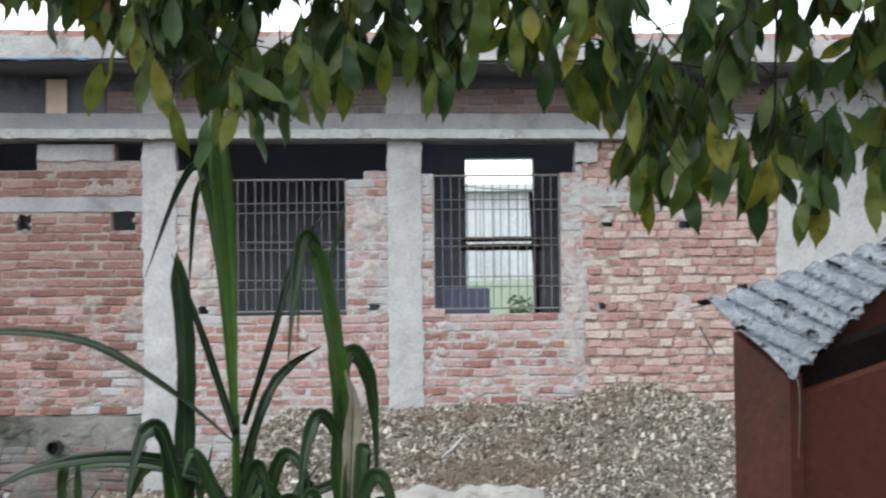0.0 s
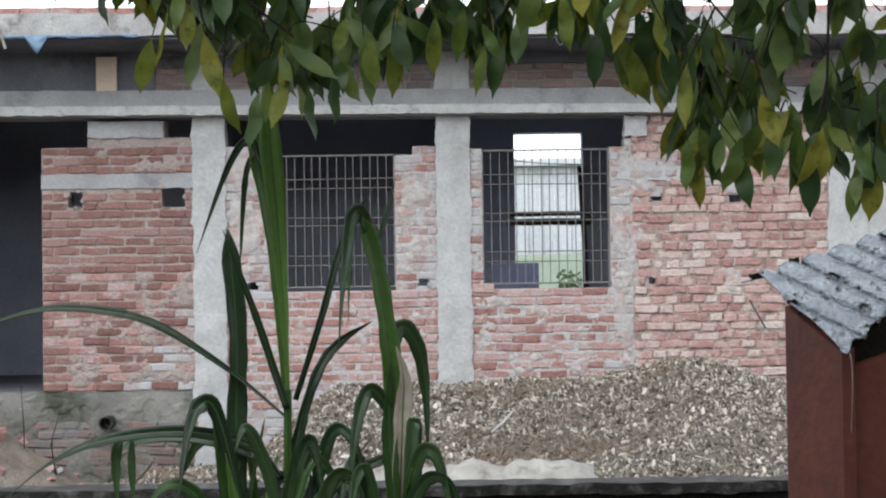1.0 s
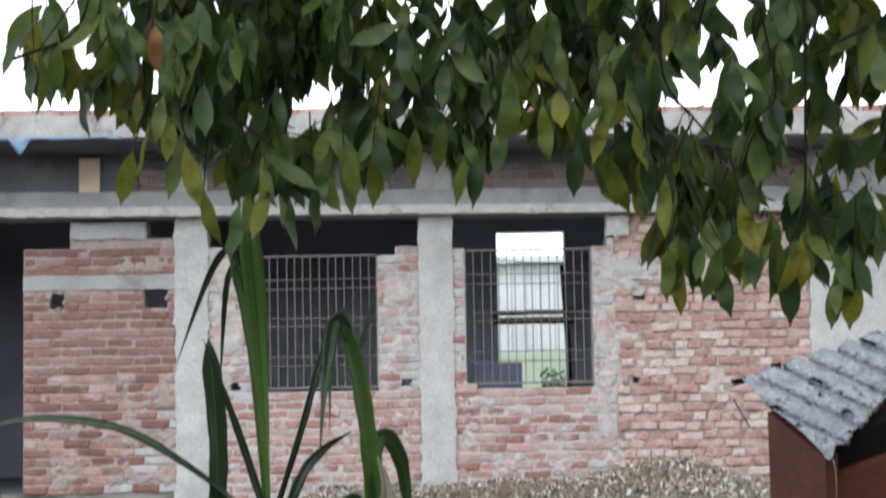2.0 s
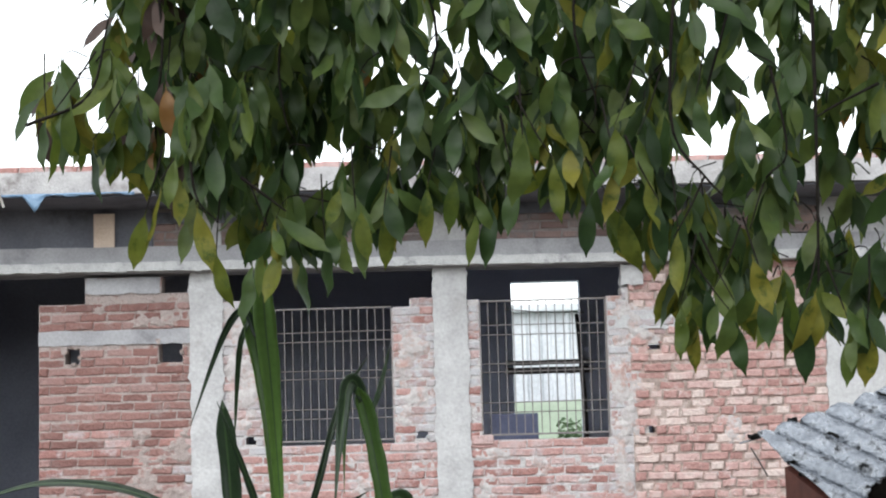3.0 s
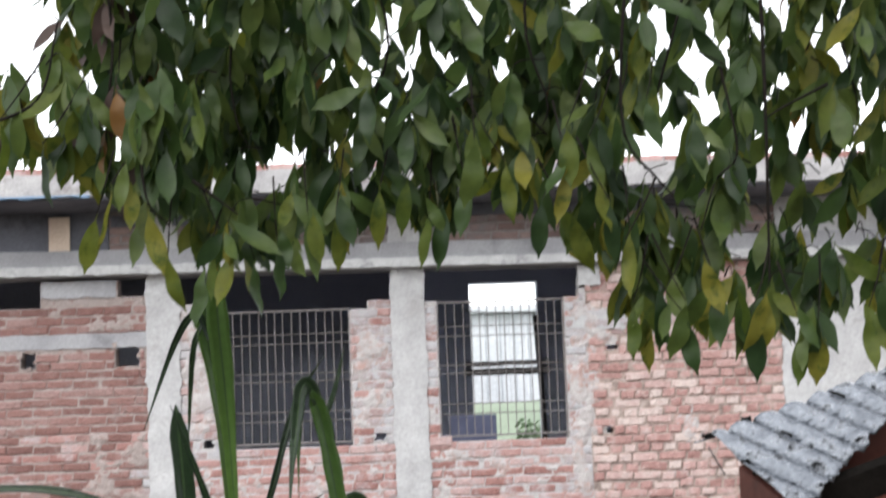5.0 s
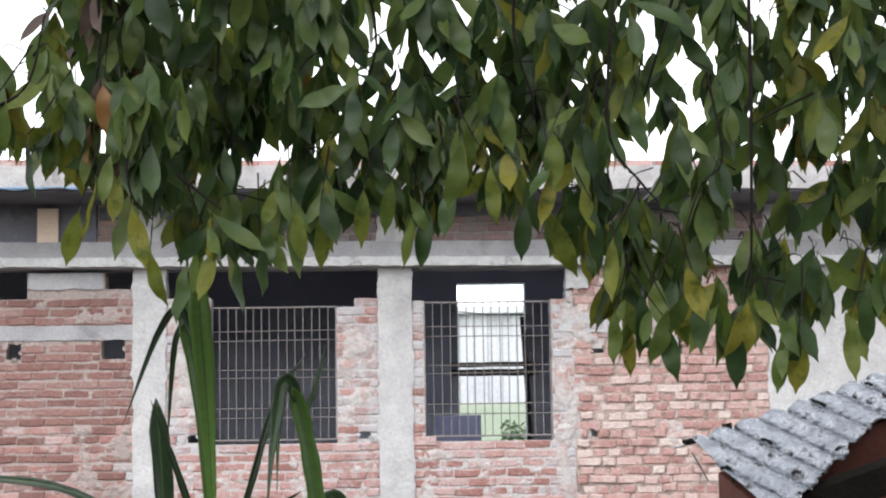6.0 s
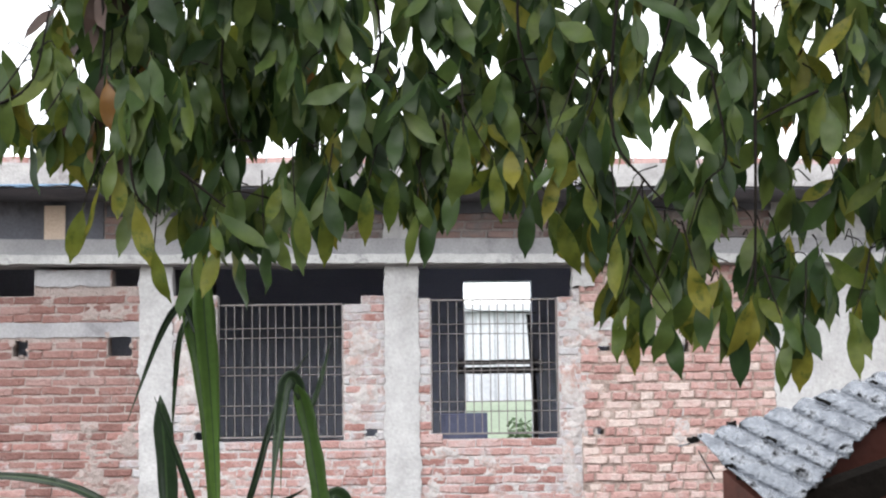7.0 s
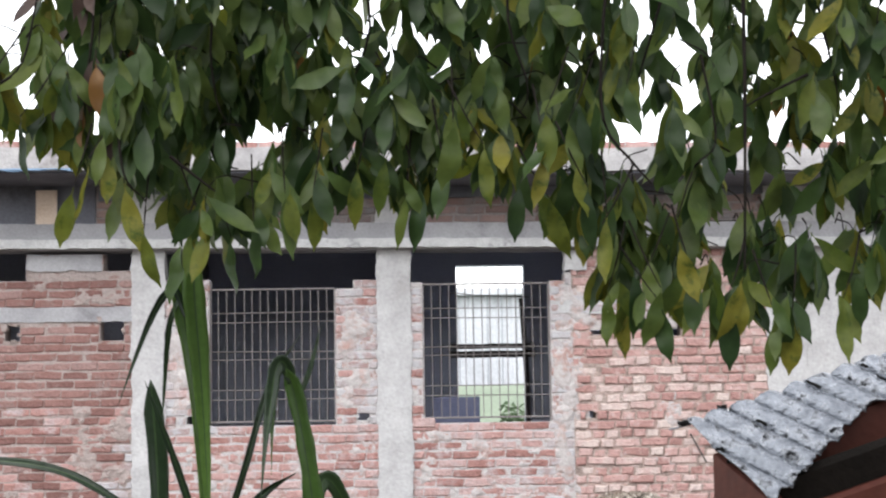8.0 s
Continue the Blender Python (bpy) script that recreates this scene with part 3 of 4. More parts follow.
# ---- things in and on the house ----
def things_of_house():
    # wooden rails and a post across the back opening
    for z, dz, r in ((2.535, -0.02, 0.026), (2.445, 0.01, 0.038)):
        bm = rough_block(0.70, 1.66, 3.93, 3.99, z - r, z + r, 0.12, 0.006)
        tagged(part("wooden_rail", bm, M_WOOD), "dark wet wooden rail across the back opening", "rail", group="rails of the back opening")
    bm = bmesh.new()
    tube(bm, [(1.58, 3.85, FLOOR), (1.56, 3.85, 2.2), (1.51, 3.85, 3.06)], [0.035, 0.03, 0.025], 8)
    tagged(part("wooden_post", bm, M_WOOD), "dark wooden post leaning inside the room", "post")
    # panel leaning behind the sill
    ob = part("leaning_panel", boxed(0.42, 0.84, 0.245, 0.275, FLOOR, 1.93, 0.006), M_NAVY)
    tagged(ob, "dark navy panel leaning behind the window sill", "panel")
    # sill pieces
    tagged(part("sill_brick", boxed(0.235, 0.43, -0.02, 0.2, 1.665, 1.745, 0.008), M_BRICK), "single red brick on the window sill", "brick")
    # board hanging under the slab
    ob = part("plywood_board", boxed(-3.07, -2.885, -0.045, -0.022, 3.476, 3.80, 0.004), M_BOARD)
    tagged(ob, "pale plywood board standing on the lintel beam", "board")
    # blue sheet pinched under the slab edge, a corner hanging down
    bm = bmesh.new()
    n = 40
    rows = []
    for i in range(n + 1):
        x = -3.80 + 1.25 * i / n
        drop = 0.020 + 0.016 * noise.noise(Vector((x * 6, 0, 0))) + max(0, 0.15 - 1.6 * abs(x + 3.39))
        rows.append([bm.verts.new((x + 0.01 * noise.noise(Vector((x * 9, k, 3))), -0.872 - 0.012 * k * noise.noise(Vector((x * 8, 4, k))), 3.868 - drop * k / 3)) for k in range(4)])
    for a, b in zip(rows, rows[1:]):
        for k in range(3):
            bm.faces.new([a[k], b[k], b[k + 1], a[k + 1]])
    ob = part("plastic_sheet", bm, M_TARP, smooth=True)
    mod = ob.modifiers.new("thick", "SOLIDIFY")
    mod.thickness = 0.004
    tagged(ob, "blue plastic sheet hanging in a point under the roof edge", "plastic sheet")
    bm = bmesh.new()
    tube(bm, smooth_line([(-3.71, -0.87, 3.93), (-3.68, -0.88, 3.86), (-3.65, -0.87, 3.76)], 6), 0.012, 6)
    tagged(part("pale_rag", bm, M_SACK), "pale strip of cloth hanging from the roof edge", "rag")
    # hooks of wire under the slab
    for x in (0.95, 1.72, 1.95):
        bm = bmesh.new()
        tube(bm, smooth_line([(x, -0.8, 3.86), (x + 0.01, -0.8, 3.77), (x + 0.05, -0.8, 3.74), (x + 0.07, -0.8, 3.79)], 10), 0.004, 5)
        tagged(part("wire_hook", bm, M_IRON), "bent wire hanging under the roof slab", "wire", group="wires under the roof")
    # broken concrete at the end of the lintel gap
    bm = rough_block(1.60, 1.80, -0.03, 0.1, 3.03, 3.215, 0.03, 0.022, 11)
    tagged(part("broken_concrete", bm, M_CONCRETE, smooth=True), "broken lump of concrete under the lintel beam", "concrete lump")
    # drain pipe in the plinth
    root = tagged(empty("drain_pipe", (-2.99, -0.03, 0.57)), "black plastic drain pipe stub in the plinth", "pipe")
    bm = bmesh.new()
    ro, ri, n = 0.062, 0.048, 20
    rings = [[bm.verts.new((r * math.cos(2 * math.pi * k / n), y, r * math.sin(2 * math.pi * k / n))) for k in range(n)] for r, y in ((ro, 0.06), (ro, -0.13), (ri, -0.13), (ri, 0.06))]
    for a, b in zip(rings, rings[1:]):
        for k in range(n):
            bm.faces.new([a[k], a[(k + 1) % n], b[(k + 1) % n], b[k]])
    part("pipe_wall", bm, M_COPING, root, smooth=True)
    bm = bmesh.new()
    bmesh.ops.create_circle(bm, cap_ends=True, radius=ri, segments=20, matrix=pose(0, 0.04, 0, 90))
    part("pipe_plug", bm, M_BLACKWALL, root)
    bm = bmesh.new()
    tube(bm, smooth_line([(0.72, 3.9, 3.14), (1.1, 3.9, 3.10), (1.6, 3.9, 3.08)], 10), 0.006, 5)
    tagged(part("hanging_wire", bm, M_IRON), "thin wire strung across the back opening", "wire")
    for x, y, h, lean in ((-3.55, -0.9, 0.55, 0.04), (-3.12, -1.2, 0.30, -0.09)):
        bm = bmesh.new()
        tube(bm, smooth_line([(x, y, 0.0), (x + lean, y, 0.45), (x + lean * 0.4, y, 0.4 + h)], 8), [0.008 - 0.0007 * k for k in range(9)], 5)
        tagged(part("dry_stem", bm, M_BARK), "thin dry weed stem standing in the rubble", "weed", group="weed stems")
    # thin rod leaning on the wall
    bm = bmesh.new()
    tube(bm, [(2.68, -0.03, 1.57), (2.81, -0.06, 1.32)], 0.008, 5)
    tagged(part("thin_rod", bm, M_WOOD), "thin dark rod sticking out of the brick joint", "rod")


things_of_house()


# ---- behind the house: bank, far sheeting, bush ----
def behind():
    bm = bmesh.new()
    bmesh.ops.create_grid(bm, x_segments=50, y_segments=24, size=1)
    for v in bm.verts:
        x, y = v.co.x * 25 + 3, 16 + v.co.y * 9
        h = 2.35 * math.sin(min(1, max(0, (y - 7) / 8)) * math.pi / 2)
        v.co = (x, y, h * (1 - max(0, abs(x - 3) - 20) / 5.2) + 0.12 * noise.noise(Vector((x, y, 0))) * (h > 0.1) - 0.05)
    tagged(part("grass_bank", bm, M_GRASS, smooth=True), "grassy bank behind the house, haze mixed into its pale green", "bank", kind="structure")
    root = tagged(empty("far_shed", (4.0, 27.0, 0.0)), "shed of ribbed sheeting on the bank, haze mixed into its pale colour", "shed")
    bm = bmesh.new()
    n, w, prev = 150, 9.0, None
    for i in range(n + 1):
        x = -w / 2 + w * i / n
        y = -0.05 if i % 6 in (0, 1) else 0.03
        pair = (bm.verts.new((x, y, 0)), bm.verts.new((x, y, 4.75)))
        if prev:
            bm.faces.new([prev[0], pair[0], pair[1], prev[1]])
        prev = pair
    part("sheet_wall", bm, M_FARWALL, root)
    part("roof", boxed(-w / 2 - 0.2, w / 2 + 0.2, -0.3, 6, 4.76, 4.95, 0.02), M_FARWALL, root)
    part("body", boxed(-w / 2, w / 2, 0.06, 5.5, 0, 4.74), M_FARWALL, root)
    # low bush by the back opening
    bm = bmesh.new()
    r = random.Random(8)
    for _ in range(900):
        a, h = r.uniform(0, 6.28), r.random()
        rad = 0.62 * math.sqrt(r.random()) * (1.15 - 0.75 * h)
        p = Vector((1.62 + rad * math.cos(a), 5.6 + rad * math.sin(a), 0.1 + 1.85 * h * (1 - 0.12 * r.random())))
        m = Matrix.Translation(p) @ Euler((r.uniform(-1, 1), r.uniform(-1, 1), a)).to_matrix().to_4x4()
        q = [m @ Vector(c) for c in ((0, 0, 0), (0.03, 0.035, 0.01), (0, 0.10, 0), (-0.03, 0.035, 0.01))]
        vs = [bm.verts.new(c) for c in q]
        bm.faces.new(vs)
    root = tagged(empty("bush", (0, 0, 0)), "small leafy green bush outside the back opening", "bush")
    part("leaves", bm, M_BUSH, root)
    bm = bmesh.new()
    for k in range(7):
        tube(bm, [(1.62, 5.6, -0.05), (1.62 + 0.16 * math.cos(k), 5.6 + 0.16 * math.sin(k), 0.8), (1.62 + 0.25 * math.cos(k * 2), 5.6 + 0.25 * math.sin(k * 2), 1.6)], [0.015, 0.01, 0.004], 5)
    part("stems", bm, M_BARK, root)


behind()


# unseen wall and roof, added to darken light and reflections from behind
tagged(part("wall_behind", boxed(-9.0, 9.0, -16.9, -16.6, -0.05, 4.6), M_CONCRETE), "plain unseen wall added behind the camera to cut the light", "wall", kind="structure")
tagged(part("unseen_roof", boxed(-9.0, 9.0, -16.58, -15.2, 3.3, 3.45), M_CONCRETE), "plain unseen roof added behind the camera to cut the sky light", "porch roof", kind="structure")


# ---- gravel heap, rubble, sacks ----
def heap_height(x, y):
    """Height of the gravel heap: a long low hump against the wall and a second hump to the east."""
    t = min(1.0, max(0.0, (x + 2.0) / 1.25))
    crest = 0.92 * t * t * (3 - 2 * t) + 0.03 * max(0, x) * (x < 1.2) + 0.036 * (x >= 1.2)
    crest += 0.20 * min(1.0, max(0.0, (x + 3.3) / 0.9)) * (1 - t)
    crest += 0.16 * math.exp(-((x - 2.02) / 0.48) ** 2) - 0.10 * max(0.0, x - 2.2)
    side = 1.0 if y > -1.2 else max(0.0, 1 - ((-1.2 - y) / 5.0))
    n = 0.05 * noise.noise(Vector((x * 1.7, y * 1.7, 0))) + 0.02 * noise.noise(Vector((x * 5, y * 5, 2)))
    return crest * side * (0.93 + 0.07 * (y < -0.6)) + n * side - 0.03


def gravel():
    root = tagged(empty("gravel_heap", (0, 0, 0)), "heap of wet mixed gravel with pale stones before the wall", "gravel heap", kind="stuff")
    bm = bmesh.new()
    nx, ny = 150, 95
    grid = [[bm.verts.new((x, y, heap_height(x, y) + 0.008 * noise.noise(Vector((x * 25, y * 25, 0)))))
             for y in (-6.3 + 6.32 * j / ny for j in range(ny + 1))] for x in (-3.4 + 7.7 * i / nx for i in range(nx + 1))]
    for i in range(nx):
        for j in range(ny):
            bm.faces.new([grid[i][j], grid[i + 1][j], grid[i + 1][j + 1], grid[i][j + 1]])
    part("gravel_bed", bm, M_GRAVEL, root, smooth=True)
    # loose stones: three shapes, set in one mesh
    r = random.Random(11)
    shapes = []
    for s in range(4):
        b2 = bmesh.new()
        bmesh.ops.create_icosphere(b2, subdivisions=1, radius=1)
        vs = [v.co * (1 + r.uniform(-0.25, 0.2)) for v in b2.verts]
        fs = [[v.index for v in f.verts] for f in b2.faces]
        b2.free()
        shapes.append((vs, fs))
    verts, faces = [], []
    for _ in range(60000):
        x, y = r.uniform(-3.1, 3.9), -0.05 - 4.6 * r.random() ** 1.3
        z = heap_height(x, y)
        if z < 0.02:
            continue
        size = 0.0065 + 0.014 * r.random() ** 3.2
        m = Matrix.LocRotScale((x, y, z + size * 0.25), Euler((r.uniform(0, 6), r.uniform(0, 6), r.uniform(0, 6))), (size * r.uniform(1.1, 2.8), size, size * r.uniform(0.35, 0.8)))
        vs, fs = r.choice(shapes)
        o = len(verts)
        verts += [m @ v for v in vs]
        faces += [[o + i for i in f] for f in fs]
    me = bpy.data.meshes.new("stones")
    me.from_pydata(verts, [], faces)
    me.materials.append(M_STONE)
    ob = new("stones", me)
    ob.parent = root
    tagged(ob, "loose wet stones, some nearly white", kind="stuff")


gravel()


def rubble():
    bm = bmesh.new()
    nx, ny = 60, 40
    def h(x, y):
        d = ((x + 4.35) / 1.10) ** 2 + ((y + 0.95) / 0.95) ** 2
        return 0.95 * math.exp(-d * 1.1) + 0.09 * noise.noise(Vector((x * 3, y * 3, 5))) + 0.04 * noise.noise(Vector((x * 9, y * 9, 5))) - 0.06
    grid = [[bm.verts.new((x, y, h(x, y))) for y in (-2.8 + 2.77 * j / ny for j in range(ny + 1))] for x in (-6.0 + 4.2 * i / nx for i in range(nx + 1))]
    for i in range(nx):
        for j in range(ny):
            bm.faces.new([grid[i][j], grid[i + 1][j], grid[i + 1][j + 1], grid[i][j + 1]])
    tagged(part("earth_mound", bm, M_RUBBLE, smooth=True), "brown mound of earth and broken brick by the door", "mound", kind="stuff")
    r = random.Random(3)
    for _ in range(26):
        x, y = r.uniform(-4.2, -2.3), r.uniform(-1.9, -0.5)
        s = r.uniform(0.02, 0.055)
        b = rough_block(-s, s, -s * 0.7, s * 0.7, -s * 0.5, s * 0.5, 0.05, 0.012, 13)
        ob = part("brick_bat", b, r.choice((M_BRICK, M_BRICK_WARM, M_CONCRETE)))
        ob.location = (x, y, max(h(x, y), 0) + s * 0.3)
        ob.rotation_euler = (r.uniform(-.5, .5), r.uniform(-.5, .5), r.uniform(0, 3))
        tagged(ob, "broken piece of brick lying on the earth mound", "brick bat", group="broken bricks")
    # pale stick lying on the heap
    bm = bmesh.new()
    tube(bm, [(x, y, heap_height(x, y) + 0.035) for x, y in ((0.317, -2.720), (0.403, -2.405), (0.490, -2.090))], [0.009, 0.011, 0.008], 6)
    tagged(part("pale_stick", bm, M_EDGE), "pale peeled stick lying on the gravel", "stick")
    # crumpled sacks at the foot of the heap
    for x0, x1, lift, seed in ((-1.35, 0.50, 0.080, 1), (0.30, 0.98, 0.090, 2)):
        bm = bmesh.new()
        nx, ny = 60, 14
        g = []
        for i in range(nx + 1):
            x = x0 + (x1 - x0) * i / nx
            col = []
            for j in range(ny + 1):
                y = -3.95 + 0.5 * j / ny + 0.03 * math.sin(x * 5 + seed)
                e = math.sin(math.pi * i / nx) * math.sin(math.pi * j / ny)
                f = 0.5 + 0.5 * noise.noise(Vector((x * 2.3, y * 3, seed))) + 0.35 * abs(noise.noise(Vector((x * 5 + y * 6, y * 2, seed)))) + 0.45 * abs(noise.noise(Vector((x * 8 + y * 9, y * 4 - x * 3, seed)))) + 0.12 * noise.noise(Vector((x * 17, y * 16, seed)))
                col.append(bm.verts.new((x, y, heap_height(x, y) + 0.012 + lift * min(1, e * 2.2) * (0.10 + 1.25 * f))))
            g.append(col)
        for i in range(nx):
            for j in range(ny):
                bm.faces.new([g[i][j], g[i + 1][j], g[i + 1][j + 1], g[i][j + 1]])
        ob = part("woven_sack", bm, M_SACK, smooth=True)
        mod = ob.modifiers.new("thick", "SOLIDIFY")
        mod.thickness = 0.006
        tagged(ob, "crumpled off-white woven sack spread at the foot of the gravel", "sack", group="sacks on the gravel")


rubble()


# ---- boundary wall ----
def boundary():
    root = tagged(part("boundary_wall", rough_block(-7.0, 1.9, -8.42, -8.27, -0.05, 0.925, 0.11, 0.01), M_BLACKWALL, smooth=True), "low black mossy boundary wall", "wall", kind="structure")
    part("coping", rough_block(-7.0, 1.9, -8.44, -8.25, 0.927, 0.968, 0.05, 0.007, 9), M_COPING, root, "worn dark coping of the boundary wall, wet highlights put in its colour", smooth=True)


boundary()


# ---- red shed with a corrugated roof ----
def shed():
    # the sheet's back tip and a point down its waves from there; it rises to the east, and its open edge crosses the waves
    tip, low = Vector((0.950, -9.63, 1.732)), Vector((1.235, -10.000, 1.549))
    fall = low - tip
    east = Vector((1.0, -0.06, 0.335))
    wall_dir = Vector((0.464, -0.886, 0)).normalized()
    wall_out = Vector((east.x, east.y, 0))
    corner = Vector((1.004, -9.74, 0))
    root = tagged(empty("red_shed", corner), "small red-oxide plastered shed under a wet corrugated sheet", "shed")
    normal = east.cross(fall).normalized()
    if normal.z < 0:
        normal = -normal

    def sheet_z(p):
        """Height of the sheet's plane over the place p."""
        return tip.z - ((p.x - tip.x) * normal.x + (p.y - tip.y) * normal.y) / normal.z

    def block(name, u0, u1, v0, v1, z0, z1, mat, label=""):
        """u: across from the open side wall, v: along it from the back; z1 None: up to the sheet."""
        bm = boxed(u0, u1, v0, v1, z0, 5.0 if z1 is None else z1)
        for w in bm.verts:
            q = wall_out * w.co.x + wall_dir * w.co.y
            z = sheet_z(corner + q) - (0.112 if name == "front_wall" else 0.030) if w.co.z > 4 else w.co.z
            w.co = q + Vector((0, 0, z))
        return part(name, bm, mat, root, label)

    run = 0.245
    block("side_wall", 0, 0.035, 0, run, 0, None, M_REDWALL)
    block("front_wall", 0.036, 0.75, run - 0.065, run - 0.025, 0, None, M_REDWALL)
    # added black strip in place of the deep shade under the eave
    bm = boxed(0.036, 0.75, run - 0.075, run - 0.045, 0, 1)
    for w in bm.verts:
        q = wall_out * w.co.x + wall_dir * w.co.y
        w.co = q + Vector((0, 0, sheet_z(corner + q) - (0.024 if w.co.z > 0.5 else 0.108)))
    part("eave_shade_strip", bm, M_BARK, root, "black strip standing in for the shade under the sheet")
    block("back_wall", 0.036, 0.75, -0.02, 0.03, 0, None, M_REDWALL)
    block("side_wall", 0.751, 0.82, 0, run - 0.02, 0, None, M_REDWALL)
    # corrugated sheet: round valleys, narrow crests, chipped ends; its low end is cut obliquely
    bm = bmesh.new()
    pitch, amp, width, per, m = 0.077, 0.0115, 1.05, 16, 34
    n = int(width / pitch * per)
    g = []
    for i in range(n + 1):
        u = -0.112 + width * i / n
        wave = amp * (2.0 * abs(math.sin(math.pi * (u + 0.03) / pitch)) ** 0.55 - 1.2)
        chip = 0.030 * noise.noise(Vector((u * 19, 0, 1))) + 0.016 * noise.noise(Vector((u * 60, 0, 1)))
        chip2 = 0.030 * noise.noise(Vector((u * 21, 5, 1))) + 0.014 * noise.noise(Vector((u * 70, 5, 1)))
        end = 1.0 - min(0.55, 1.14 * (u + 0.112)) + chip2
        start = max(0.0, -u / 0.115) + chip
        col = []
        for j in range(m + 1):
            v = start + (max(end, start + 0.02) - start) * j / m
            edge = 0.004 * noise.noise(Vector((v * 9, 3, 1))) * max(0, 1 - abs(u) / 0.05)
            lump = 0.003 * noise.noise(Vector((u * 8, v * 3, 3))) + 0.0010 * noise.noise(Vector((u * 30, v * 12, 6)))
            col.append(bm.verts.new(tip + east * (u + edge) + fall * v + normal * (wave + lump) - corner))
        g.append(col)
    for i in range(n):
        for j in range(m):
            bm.faces.new([g[i][j], g[i + 1][j], g[i + 1][j + 1], g[i][j + 1]])
    sheet = part("roof_sheet", bm, M_SHEET, root, "wet grey corrugated sheet with black mould", smooth=True)
    mod = sheet.modifiers.new("thick", "SOLIDIFY")
    mod.thickness = 0.006

    def on_sheet(u, v, lift=0.0):
        return tip + east * u + fall * v + normal * lift - corner

    # torn black scraps under the back edge, and small ragged tears along the open edge
    r = random.Random(6)
    for u, v, w, d, h in ((-0.008, -0.01, 0.016, 0.018, -0.006), (0.115, -0.03, 0.014, 0.012, -0.004), (-0.036, 0.36, 0.011, 0.009, -0.006), (-0.052, 0.50, 0.013, 0.009, -0.008)):
        bm = rough_block(-w, w, -d, d, -0.007, 0.007, 0.009, 0.008, 30)
        c = on_sheet(u, v, h)
        for q in bm.verts:
            q.co = c + q.co
        part("torn_flap", bm, M_BLACKWALL, sheet, "torn black scrap under the sheet edge", smooth=True)
    # a pale splinter of the sheet bent outwards at the corner
    bm = boxed(-0.030, 0.030, -0.010, 0.010, -0.0025, 0.0025, 0.001)
    c = on_sheet(-0.026, 0.0, -0.010)
    for q in bm.verts:
        q.co = c + Vector((q.co.x, q.co.y, q.co.z + 0.25 * q.co.x))
    part("bent_splinter", bm, M_SHEET, sheet, "bent splinter of the sheet")
    # streaks of mould in the valleys
    for k in range(4):
        u, v = pitch * (r.randint(0, 6) + r.uniform(0.30, 0.70)), r.uniform(0.05, 0.55)
        w, d = r.uniform(0.002, 0.005), r.uniform(0.010, 0.035)
        bm = rough_block(-w, w, -d, d, -0.004, 0.004, 0.008, 0.004, 60)
        c, f, e = on_sheet(u, v, amp * 0.75), fall.normalized(), east.normalized()
        for q in bm.verts:
            q.co = c + e * q.co.x + f * q.co.y + normal * q.co.z
        part("mould_tuft", bm, M_BLACKWALL, sheet, smooth=True)
    # rain running off the low corner
    bm = bmesh.new()
    p = on_sheet(-0.105, 1.0, -0.012)
    tube(bm, smooth_line([p, p + Vector((0.002, -0.01, -0.03)), p + Vector((0.002, -0.012, -0.10)), p + Vector((-0.004, -0.012, -0.22))], 12), [0.0017 - 0.0001 * k for k in range(13)], 5)
    part("water_trickle", bm, M_SACK, root, "thin trickle of rain water off the roof corner")


shed()


# ---- cane plant ----
def blade(root, pts, width, mat, y0=0.0, y1=0.0, turn=0.0, base=0.35, name="leaf", blunt=1.8, grow=3.2):
    """A strap leaf along a soft curve in x and z; y0, y1: how far it leans to and from the camera side; turn: twist of its face."""
    n = 28
    line = smooth_line([(x, -10.4 + y0 + (y1 - y0) * i / (len(pts) - 1), z) for i, (x, z) in enumerate(pts)], n)
    bm = bmesh.new()
    rows = []
    for k, p in enumerate(line):
        f = k / n
        d = (line[min(k + 1, n)] - line[max(k - 1, 0)]).normalized()
        side = d.cross(Vector((0, -1, 0)))
        side = side.normalized() if side.length > 0.05 else Vector((1, 0, 0))
        side = (Matrix.Rotation(turn + 0.5 * math.sin(f * 5 + width * 90), 3, d) @ side).normalized()
        up = side.cross(d)
        w = width / 2 * min(1.0, base + (1 - base) * f * grow) * max(0.02, 1 - max(0, (f - 0.45) / 0.55) ** blunt)
        w *= 1 + 0.10 * noise.noise(Vector((f * 14, width * 300, line[0].x * 9))) + 0.05 * math.sin(f * 40 + width * 300)
        rows.append([bm.verts.new(p + side * w * s + up * w * 0.35 * (abs(s) - 0.5)) for s in (-1, -0.55, -0.09, 0.09, 0.55, 1)])
    for a, b in zip(rows, rows[1:]):
        for k in range(5):
            bm.faces.new([a[k], a[k + 1], b[k + 1], b[k]]).material_index = int(k == 2)
    ob = part(name, bm, mat, root, smooth=True)
    ob.data.materials.append(M_RIB)
    mod = ob.modifiers.new("thick", "SOLIDIFY")
    mod.thickness = 0.0012
    return ob


